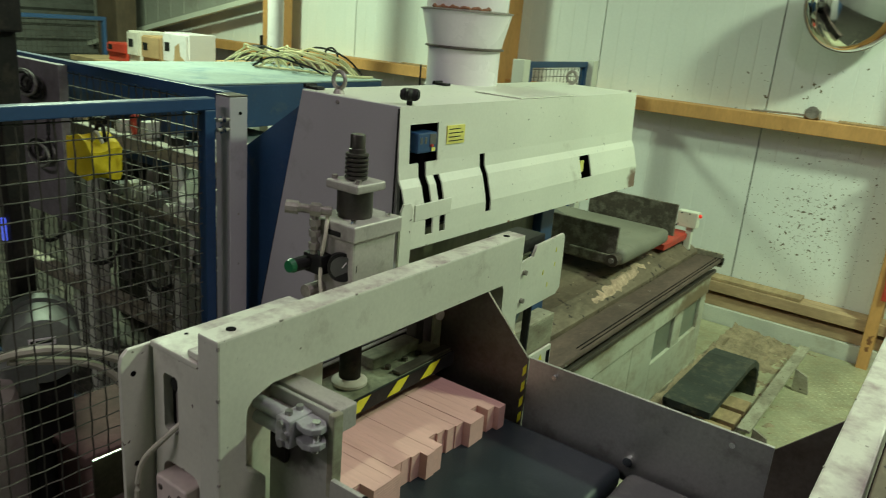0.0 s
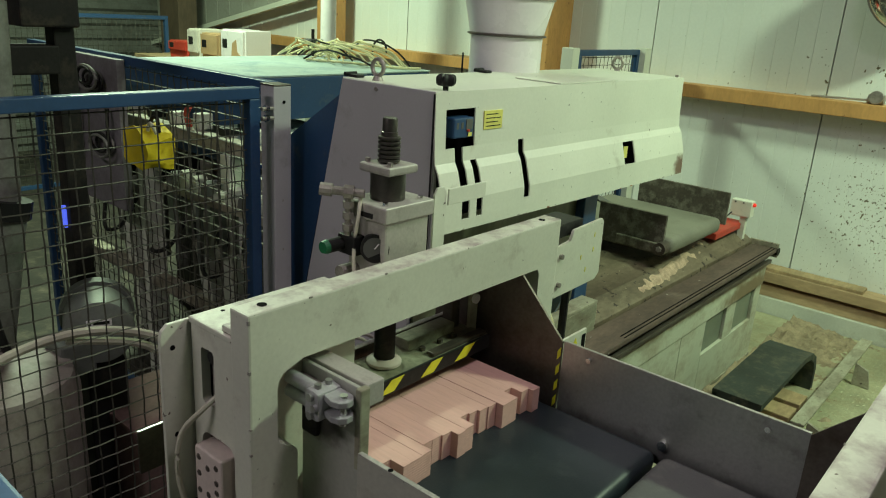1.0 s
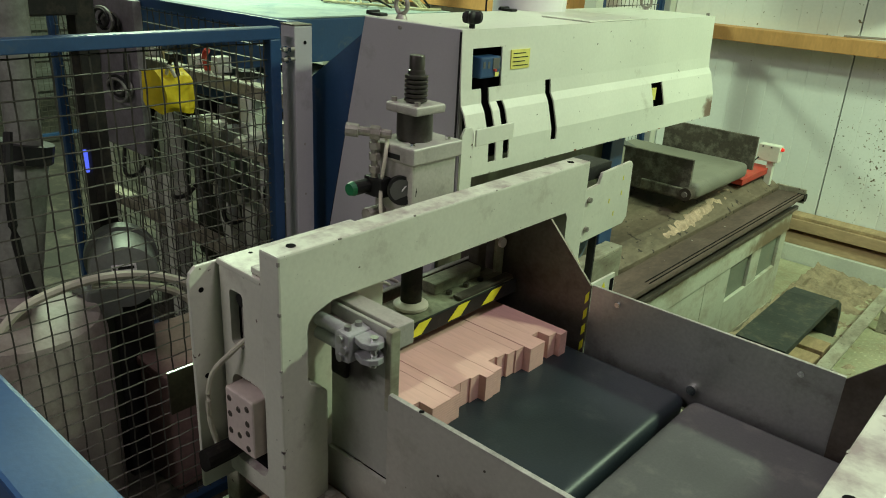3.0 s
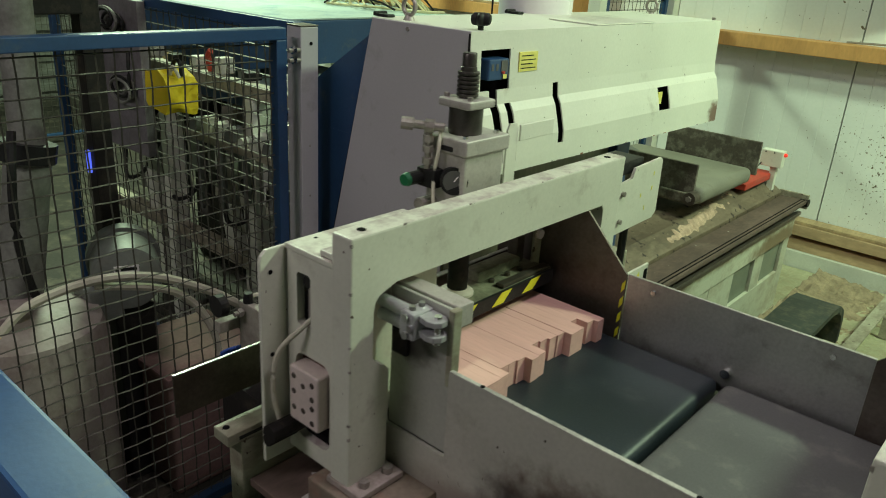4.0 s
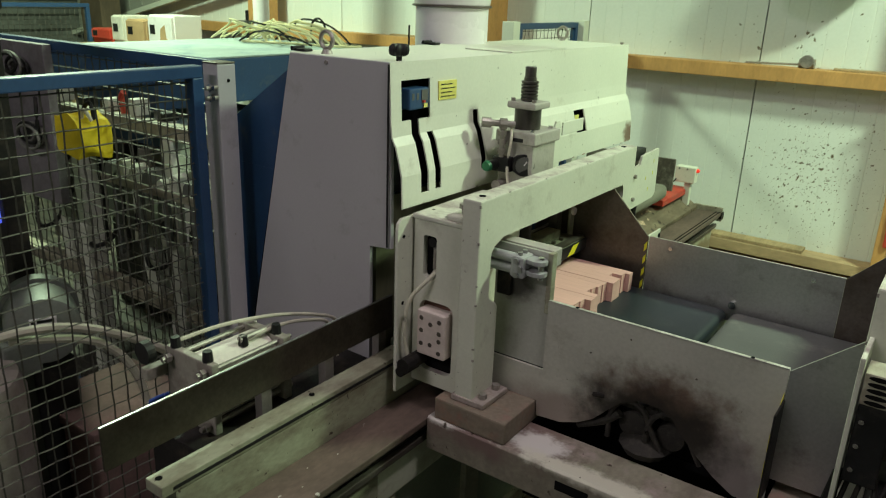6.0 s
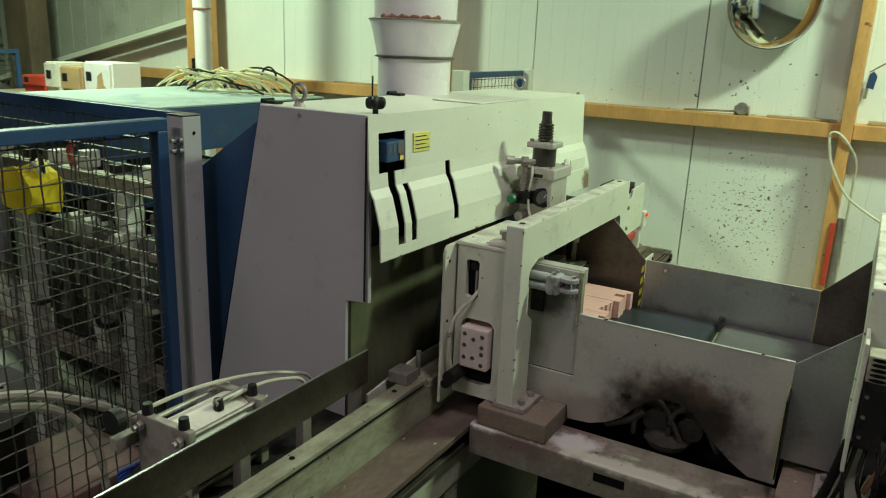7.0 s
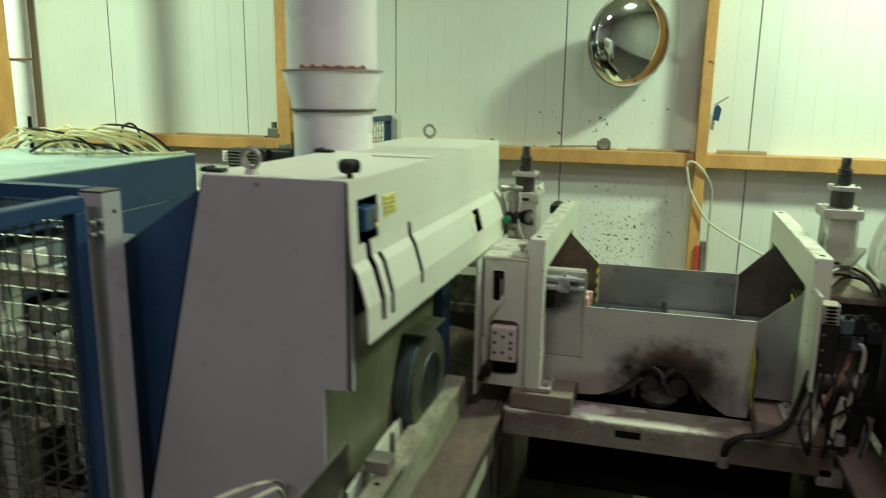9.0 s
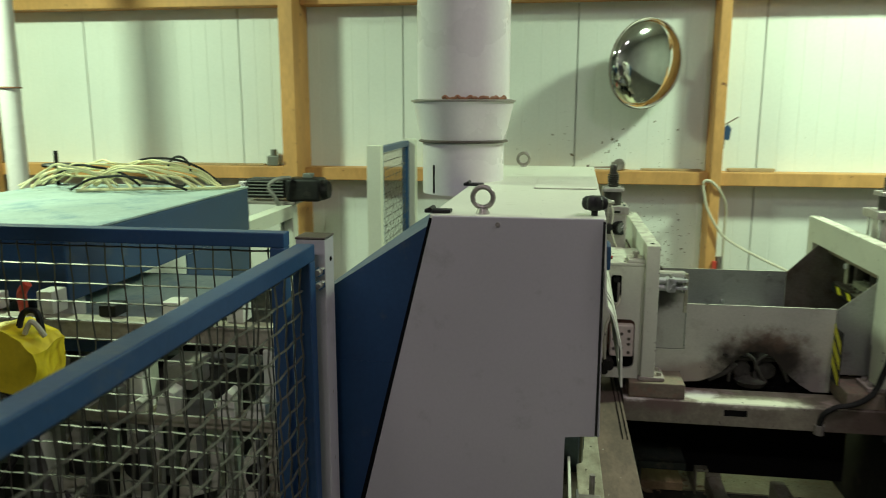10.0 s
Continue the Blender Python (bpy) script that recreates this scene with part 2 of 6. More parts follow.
M_STEEL = mat("brushed_steel", (0.42, 0.42, 0.42), 0.38, 0.85, 5, 0.14, (0.14, 0.12, 0.10), 0.18, 0.06, 140)
M_DARK_STEEL = mat("dark_stained_steel", (0.13, 0.11, 0.095), 0.42, 0.6, 6, 0.25, (0.06, 0.04, 0.03), 0.3, 0.08, 110)
M_PLATE = mat("dark_blued_plate", (0.085, 0.072, 0.055), 0.36, 0.7, 4, 0.3, (0.04, 0.028, 0.02), 0.35, 0.05, 120)
M_FOOT = mat("dusty_chipped_foot", (0.34, 0.285, 0.26), 0.65, 0, 18, 0.2, (0.15, 0.10, 0.085), 0.35, 0.2, 120)
M_CAST = mat("cast_metal", (0.33, 0.30, 0.275), 0.45, 0.5, 8, 0.15, (0.12, 0.10, 0.08), 0.3, 0.12, 150)
M_ALU = mat("dusty_aluminium", (0.46, 0.43, 0.40), 0.48, 0.35, 8, 0.12, (0.22, 0.18, 0.16), 0.2, 0.08, 150)
M_CHROME = mat("bright_metal", (0.7, 0.7, 0.7), 0.2, 1.0, 8, 0.08, None, 0, 0.02)
M_BLACK = mat("black_plastic", (0.014, 0.014, 0.014), 0.5, 0, 9, 0.25, (0.07, 0.06, 0.05), 0.12, spec=0.25)
# Near-black: puts the shade of holes, voids and the carriage's underside into colour.
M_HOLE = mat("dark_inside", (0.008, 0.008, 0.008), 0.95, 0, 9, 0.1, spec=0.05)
M_BELT = mat("dark_teal_belt", (0.017, 0.024, 0.030), 0.40, 0, 5, 0.2, (0.06, 0.07, 0.07), 0.06, 0.08, 200)
M_BELT2 = mat("grey_belt", (0.095, 0.096, 0.095), 0.5, 0, 5, 0.15, (0.22, 0.21, 0.19), 0.2, 0.06, 200)
M_CONC = mat("oily_concrete", (0.035, 0.031, 0.025), 0.7, 0, 3, 0.35, (0.18, 0.15, 0.11), 0.25, 0.3, 60)
M_DUST = mat("sawdust", (0.33, 0.26, 0.17), 0.95, 0, 14, 0.3, (0.18, 0.13, 0.08), 0.3, 1.0, 180)
M_RED = mat("red_plastic", (0.5, 0.05, 0.03), 0.5, 0, 6, 0.15, (0.3, 0.2, 0.12), 0.2)
M_REDBROWN = mat("red_brown_dust", (0.20, 0.10, 0.075), 0.8, 0, 8, 0.3, (0.09, 0.06, 0.045), 0.4, 0.3, 90)
M_YELLOW = mat("yellow_plastic", (0.78, 0.60, 0.02), 0.5, 0, 7, 0.1, None, 0, 0.1)
M_LIME = mat("yellow_tape", (0.72, 0.66, 0.03), 0.5, 0, 30, 0.1)
M_GREENB = mat("green_button", (0.01, 0.13, 0.05), 0.4, 0, 9, 0.05)
M_WHITE = mat("white_plastic", (0.76, 0.72, 0.73), 0.28, 0, 3, 0.04, None, 0, 0.02)
M_CREAM = mat("cream_cable", (0.72, 0.66, 0.40), 0.5, 0, 9, 0.1)
M_CARD = mat("cardboard", (0.42, 0.27, 0.14), 0.8, 0, 6, 0.15)
M_PINK = mat("pinkish_wood_block", (0.66, 0.385, 0.35), 0.6, 0, 9, 0.08, (0.50, 0.27, 0.23), 0.12, 0.15, 120, (0.15, 1, 1))
M_PAD = mat("pink_white_pad", (0.62, 0.52, 0.48), 0.5, 0, 9, 0.1)
M_TUBE = mat("clear_air_tube", (0.55, 0.52, 0.42), 0.35, 0, 9, 0.1)
M_RUST = mat("rusty_flange", (0.30, 0.14, 0.08), 0.8, 0, 9, 0.3)
M_GUIDE = mat("dusty_guide_plate", (0.145, 0.10, 0.082), 0.7, 0.1, 6, 0.3, (0.075, 0.055, 0.045), 0.5, 0.2, 90, (1, 0.4, 1))
specks(M_GUIDE, (0.1, 0, 0.63), (9, 9, 9), (0.50, 0.46, 0.42), 38, 0.775)
M_TRAY = mat("oily_brown_steel", (0.15, 0.115, 0.08), 0.55, 0.2, 7, 0.3, (0.30, 0.25, 0.17), 0.3, 0.2, 70, (1, 0.4, 1))
specks(M_TRAY, (0, 1.5, 0.7), (9, 9, 9), (0.36, 0.30, 0.20), 80, 0.775)
specks(M_TRAY, (0, 1.5, 0.7), (9, 9, 9), (0.03, 0.02, 0.015), 30, 0.70)
M_TREAD = mat("green_tread_plate", (0.42, 0.41, 0.27), 0.5, 0.3, 5, 0.2, (0.36, 0.28, 0.17), 0.35, 0.2, 80)
M_DKGREY = mat("motor_grey", (0.17, 0.18, 0.165), 0.5, 0.2, 6, 0.15, (0.2, 0.18, 0.14), 0.2)
M_WIRE = mat("dull_wire", (0.10, 0.095, 0.08), 0.45, 0.6, 9, 0.2)
# Near-black; on the second machine it also carries shade as colour.
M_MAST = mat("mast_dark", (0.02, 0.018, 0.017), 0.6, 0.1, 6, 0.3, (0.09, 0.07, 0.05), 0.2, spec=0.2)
M_DIAL = mat("dial_face", (0.10, 0.10, 0.095), 0.3, 0, 9, 0.05)
M_RIM = mat("dull_blue_rim", (0.07, 0.10, 0.11), 0.5, 0.2, 6, 0.2)
M_DISC = mat("olive_disc", (0.085, 0.082, 0.055), 0.45, 0.3, 8, 0.25, (0.16, 0.15, 0.10), 0.1)
M_TANK = mat("dusty_white_plastic", (0.66, 0.62, 0.55), 0.5, 0, 4, 0.1, (0.3, 0.2, 0.17), 0.2)
M_TANKBODY = mat("grimy_plastic_drum", (0.30, 0.255, 0.235), 0.55, 0, 4, 0.15, (0.14, 0.09, 0.08), 0.35, 0.08, 90)
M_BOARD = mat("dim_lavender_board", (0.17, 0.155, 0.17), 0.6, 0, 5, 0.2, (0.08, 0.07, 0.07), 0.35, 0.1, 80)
M_COLUMN = mat("column_grey", (0.22, 0.22, 0.20), 0.5, 0.3, 6, 0.2, (0.08, 0.07, 0.06), 0.35)
specks(M_PAINT_D, (0, 1.5, 0.5), (9, 9, 9), (0.06, 0.04, 0.025), 55, 0.755)
M_INSET = mat("grey_green_panel", (0.20, 0.22, 0.17), 0.5, 0, 6, 0.15, (0.3, 0.26, 0.17), 0.2)
M_INSETWALL = mat("pale_strip", (0.55, 0.56, 0.50), 0.6, 0, 4, 0.1, (0.3, 0.25, 0.17), 0.2)
M_LAMP_RED = mat("red_signal", (1.0, 0.05, 0.03), 0.3, 0, 9, 0, None, 0, 0, glow=0.35)
M_BLUELAMP = mat("blue_lamp", (0.10, 0.16, 1.0), 0.3, 0, 9, 0, None, 0, 0, glow=0.8)
M_BLUEBAR = mat("bright_blue_paint", (0.032, 0.085, 0.21), 0.4, 0, 5, 0.12, (0.12, 0.14, 0.15), 0.06, 0.05, 100)
M_LABEL = mat("faded_yellow_label", (0.74, 0.68, 0.17), 0.5, 0, 30, 0.1)
M_MIRROR = mat("mirror", (0.85, 0.85, 0.83), 0.06, 1.0, 3, 0.02, None, 0, 0)


# ---- mesh helpers ----
def part(name, bm, material, parent=None, label="", smooth=False):
    me = bpy.data.meshes.new(name)
    bmesh.ops.recalc_face_normals(bm, faces=bm.faces)
    if smooth:
        for f in bm.faces:
            f.smooth = True
        for e in bm.edges:
            if len(e.link_faces) == 2 and e.calc_face_angle(0) > 0.7:
                e.smooth = False
    bm.to_mesh(me)
    bm.free()
    me.materials.append(material)
    ob = new(name, me)
    if parent:
        ob.parent = parent
    if label:
        ob["label"] = label
    return ob


def thing(name, label, category, group="", kind="", at=(0, 0, 0)):
    ob = new(name)
    ob.empty_display_size = 0.1
    ob.location = at
    return tagged(ob, label, category, group, kind)


def bevel(bm, geom_edges, r, seg=2):
    bmesh.ops.bevel(bm, geom=geom_edges, offset=r, segments=seg, affect="EDGES", profile=0.6)


def box(x0, x1, y0, y1, z0, z1, r=0.0, bm=None, seg=2):
    out = bm or bmesh.new()
    b = bmesh.new() if bm else out
    bmesh.ops.create_cube(b, size=1, matrix=Matrix.Translation(((x0 + x1) / 2, (y0 + y1) / 2, (z0 + z1) / 2)) @ Matrix.Diagonal((abs(x1 - x0), abs(y1 - y0), abs(z1 - z0), 1)))
    if r:
        bevel(b, b.edges[:], r, seg)
    if bm:
        merge(out, b)
    return out


def merge(bm, other):
    me = bpy.data.meshes.new("tmp")
    other.to_mesh(me)
    other.free()
    bm.from_mesh(me)
    bpy.data.meshes.remove(me)


def prism(pts, axis, a, b, r=0.0, bm=None):
    out = bm or bmesh.new()
    w = bmesh.new()
    put = {"x": lambda p, c: (c, p[0], p[1]), "y": lambda p, c: (p[0], c, p[1]), "z": lambda p, c: (p[0], p[1], c)}[axis]
    lo = [w.verts.new(put(p, a)) for p in pts]
    hi = [w.verts.new(put(p, b)) for p in pts]
    w.faces.new(lo), w.faces.new(hi[::-1])
    for i in range(len(pts)):
        j = (i + 1) % len(pts)
        w.faces.new((lo[i], hi[i], hi[j], lo[j]))
    if r:
        bevel(w, w.edges[:], r, 2)
    merge(out, w)
    return out


def rounded(x0, x1, z0, z1, r, n=5):
    """Corner-rounded outline, counter-clockwise."""
    out = []
    for cx, cz, a0 in ((x1 - r, z1 - r, 0), (x0 + r, z1 - r, 90), (x0 + r, z0 + r, 180), (x1 - r, z0 + r, 270)):
        out += [(cx + r * math.cos(math.radians(a0 + 90 * k / n)), cz + r * math.sin(math.radians(a0 + 90 * k / n))) for k in range(n + 1)]
    return out


def holed_plate(outer, holes, y0, y1):
    """A plate facing y with openings cut right through it."""
    w = bmesh.new()
    for loop in [outer] + holes:
        vs = [w.verts.new((x, y0, z)) for x, z in loop]
        for a, b in zip(vs, vs[1:] + vs[:1]):
            w.edges.new((a, b))
    bmesh.ops.triangle_fill(w, edges=w.edges[:], use_beauty=True)
    out = bmesh.ops.extrude_face_region(w, geom=w.faces[:])
    bmesh.ops.translate(w, vec=(0, y1 - y0, 0), verts=[v for v in out["geom"] if isinstance(v, bmesh.types.BMVert)])
    return w


def cyl(p0, p1, r0, r1=None, seg=20, bm=None, r=0.0):
    out = bm or bmesh.new()
    w = bmesh.new()
    p0, p1 = Vector(p0), Vector(p1)
    d = p1 - p0
    m = Matrix.Translation((p0 + p1) / 2) @ d.to_track_quat("Z", "Y").to_matrix().to_4x4()
    bmesh.ops.create_cone(w, cap_ends=True, segments=seg, radius1=r0, radius2=r0 if r1 is None else r1, depth=d.length, matrix=m)
    if r:
        bevel(w, [e for e in w.edges if any(len(f.verts) > 4 for f in e.link_faces)], r, 2)
    merge(out, w)
    return out


def lathe(profile, at, seg=28, axis="z", bm=None):
    out = bm or bmesh.new()
    w = bmesh.new()
    rings = []
    for rad, h in profile:
        ring = []
        for i in range(seg):
            a = 2 * math.pi * i / seg
            c, s = rad * math.cos(a), rad * math.sin(a)
            v = {"z": (c, s, h), "x": (h, c, s), "y": (c, h, s)}[axis]
            ring.append(w.verts.new(Vector(at) + Vector(v)))
        rings.append(ring)
    for a, b in zip(rings, rings[1:]):
        for i in range(seg):
            w.faces.new((a[i], a[(i + 1) % seg], b[(i + 1) % seg], b[i]))
    for ring in (rings[0], rings[-1]):
        if profile[rings.index(ring)][0] > 1e-4:
            w.faces.new(ring)
    merge(out, w)
    return out


def tube(pts, r, seg=8, bm=None, steps=6):
    """A round tube through the points, smoothed."""
    out = bm or bmesh.new()
    w = bmesh.new()
    P = [Vector(p) for p in pts]
    Q = [P[0]] + P + [P[-1]]
    line = []
    for i in range(1, len(Q) - 2):
        for k in range(steps):
            t = k / steps
            a, b, c, d = Q[i - 1], Q[i], Q[i + 1], Q[i + 2]
            line.append(0.5 * ((2 * b) + (c - a) * t + (2 * a - 5 * b + 4 * c - d) * t * t + (3 * b - a - 3 * c + d) * t ** 3))
    line.append(P[-1])
    rings, up = [], Vector((0, 0, 1))
    for i, p in enumerate(line):
        d = (line[min(i + 1, len(line) - 1)] - line[max(i - 1, 0)]).normalized()
        side = d.cross(up)
        if side.length < 0.1:
            side = d.cross(Vector((1, 0, 0)))
        side.normalize()
        up2 = side.cross(d)
        rings.append([w.verts.new(p + r * (math.cos(2 * math.pi * k / seg) * side + math.sin(2 * math.pi * k / seg) * up2)) for k in range(seg)])
    for a, b in zip(rings, rings[1:]):
        for k in range(seg):
            w.faces.new((a[k], a[(k + 1) % seg], b[(k + 1) % seg], b[k]))
    w.faces.new(rings[0]), w.faces.new(rings[-1][::-1])
    merge(out, w)
    return out


# ---- the room ----
WALL_Y = 3.336
tagged(part("ground", box(-8, 6, -6, 4, -0.2, 0), M_CONC), "dark oily concrete workshop floor with dust", "floor", kind="structure")
tagged(part("ceiling", box(-8, 6, -6, 4, 3.7, 3.8), M_CEIL), "plain grey sheet ceiling of the workshop", "ceiling", kind="structure")
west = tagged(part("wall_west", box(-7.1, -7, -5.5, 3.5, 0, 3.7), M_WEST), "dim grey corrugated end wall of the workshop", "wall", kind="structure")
tagged(part("wall_east", box(5, 5.1, -5.5, 3.5, 0, 3.7), M_PLAIN), "plain grey end wall of the workshop", "wall", kind="structure")
tagged(part("wall_south", box(-7, 5, -5.6, -5.5, 0, 3.7), M_PLAIN), "plain grey rear wall of the workshop", "wall", kind="structure")
wall = tagged(part("wall_north", box(-7, 5, WALL_Y + 0.02, WALL_Y + 0.14, 0, 3.7), M_PLAIN), "white ribbed insulated panel wall behind the machines", "wall", kind="structure")


def wall_panels():
    seams = [0.015 + 1.092 * k for k in range(-6, 5)]
    a, b = seams[0] + 0.004, seams[1] - 0.004
    w = bmesh.new()
    xs, n = [], 10
    step = (b - a) / n
    for i in range(n):
        xs += [(a + i * step, 0.0), (a + i * step + step - 0.006, 0.0), (a + i * step + step - 0.003, 0.0022)]
    xs[-1] = (b, 0.0)
    cols = [(w.verts.new((x - a, WALL_Y + d, 0)), w.verts.new((x - a, WALL_Y + d, 3.7))) for x, d in xs]
    for p, q in zip(cols, cols[1:]):
        w.faces.new((p[0], q[0], q[1], p[1]))
    end = [(w.verts.new((0, WALL_Y + 0.019, 0)), w.verts.new((0, WALL_Y + 0.019, 3.7))), (w.verts.new((b - a, WALL_Y + 0.019, 0)), w.verts.new((b - a, WALL_Y + 0.019, 3.7)))]
    w.faces.new((end[0][0], cols[0][0], cols[0][1], end[0][1]))
    w.faces.new((cols[-1][0], end[1][0], end[1][1], cols[-1][1]))
    first = part("wall_panel", w, M_WALL, wall)
    first.location.x = a
    for s in seams[1:-1]:
        o = new("wall_panel", first.data)
        o.parent, o.location.x = wall, s + 0.004


wall_panels()
for k in range(24):
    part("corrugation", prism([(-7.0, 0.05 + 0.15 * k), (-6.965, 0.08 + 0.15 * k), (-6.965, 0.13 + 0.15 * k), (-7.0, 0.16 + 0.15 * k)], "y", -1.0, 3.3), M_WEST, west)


def timber(name, x0, x1, y0, y1, z0, z1, label, wood=M_TIMBER):
    return tagged(part(name, box(x0, x1, y0, y1, z0, z1, 0.004), wood), label, "timber", "wall timbers", "structure")


timber("rail", -6.9, -1.792, 3.20, 3.333, 1.225, 1.304, "orange pine rail along the white wall")
timber("rail", -1.698, 0.806, 3.20, 3.333, 1.225, 1.304, "orange pine rail along the white wall")
timber("rail", 0.870, 4.9, 3.20, 3.333, 1.225, 1.304, "orange pine rail along the white wall")
timber("post", 0.808, 0.868, 3.14, 3.334, 0.0, 3.65, "upright orange pine wall stud")
timber("post", -1.790, -1.700, 3.05, 3.334, 0.0, 3.65, "heavy upright orange pine post with knots")
timber("post", -4.05, -3.86, 3.04, 3.198, 0.0, 3.65, "heavy upright orange pine post")
timber("rail", -6.9, -1.792, 3.20, 3.333, 2.31, 2.40, "orange pine upper rail along the white wall")
timber("rail", -1.698, 0.806, 3.20, 3.333, 2.31, 2.40, "orange pine upper rail along the white wall")
timber("rail", 0.870, 4.9, 3.20, 3.333, 2.31, 2.40, "orange pine upper rail along the white wall")
timber("post", -5.95, -5.62, 2.66, 2.86, 0.0, 3.65, "dark brown heavy timber post", M_DARKWOOD)
timber("rail", -0.6, 1.5, 3.225, 3.333, 0.105, 0.175, "tan pine sill at the foot of the wall", M_TANWOOD)
timber("rail", -0.6, 1.5, 3.20, 3.333, 0.20, 0.265, "tan pine low rail at the foot of the wall", M_TANWOOD)
# ---- the shaping machine ----
def hood_cover(parent, flip):
    """The long folded cover with its slots, built as an open sheet that is thickened."""
    prof = [(0.0, 1.478), (0.002, 1.435), (0.006, 1.34), (0.010, 1.305), (0.022, 1.285), (0.034, 1.245), (0.042, 1.215), (0.043, 1.185), (0.044, 1.165), (0.045, 1.138)]
    ys = [-0.012, 0.026, 0.06, 0.09, 0.117, 0.135, 0.141, 0.32, 0.345, 0.87, 0.94, 1.297]
    cut = [(0.026, 0.135, 1.435, 1.34), (0.06, 0.09, 1.34, 1.165), (0.117, 0.141, 1.305, 1.165), (0.32, 0.345, 1.34, 1.185), (0.87, 0.94, 1.285, 1.215)]
    w = bmesh.new()
    grid = [[w.verts.new((flip * x, y, z)) for y in ys] for x, z in prof]
    for i in range(len(prof) - 1):
        for j in range(len(ys) - 1):
            z, y = (prof[i][1] + prof[i + 1][1]) / 2, (ys[j] + ys[j + 1]) / 2
            if not any(a < y < b and lo < z < hi for a, b, hi, lo in cut):
                w.faces.new((grid[i][j], grid[i][j + 1], grid[i + 1][j + 1], grid[i + 1][j]))
    ob = part("cover", w, M_PAINT, parent, "pale folded sheet cover with black slots")
    s = ob.modifiers.new("thick", "SOLIDIFY")
    s.thickness, s.offset = 0.004, 0
    return ob


def eyebolt(parent, x, y, z):
    w = bmesh.new()
    R, r, n, k = 0.021, 0.0055, 20, 8
    rings = []
    for i in range(n):
        a = 2 * math.pi * i / n
        rings.append([w.verts.new((x + (R + r * math.cos(2 * math.pi * j / k)) * math.cos(a), y + r * math.sin(2 * math.pi * j / k), z + 0.034 + (R + r * math.cos(2 * math.pi * j / k)) * math.sin(a))) for j in range(k)])
    for i in range(n):
        for j in range(k):
            w.faces.new((rings[i][j], rings[(i + 1) % n][j], rings[(i + 1) % n][(j + 1) % k], rings[i][(j + 1) % k]))
    cyl((x, y, z), (x, y, z + 0.012), 0.015, 0.01, 14, w)
    return part("eyebolt", w, M_CAST, parent, "steel lifting eyebolt", True)


def knob(parent, x, y, z):
    """A black six-lobed grip on a short stem."""
    w = bmesh.new()
    rings = []
    for rad, h in ((0.007, -0.004), (0.007, 0.010), (0.017, 0.012), (0.021, 0.016), (0.0225, 0.024), (0.0215, 0.034), (0.016, 0.039)):
        lobe = 0.16 if h > 0.011 else 0.0
        rings.append([w.verts.new((x + rad * (1 + lobe * math.cos(6 * a)) * math.cos(a), y + rad * (1 + lobe * math.cos(6 * a)) * math.sin(a), z + h)) for a in [2 * math.pi * k / 48 for k in range(48)]])
    for a, b in zip(rings, rings[1:]):
        for k in range(48):
            w.faces.new((a[k], a[(k + 1) % 48], b[(k + 1) % 48], b[k]))
    w.faces.new(rings[0][::-1]), w.faces.new(rings[-1])
    return part("knob", w, M_BLACK, parent, "black clamping knob", True)


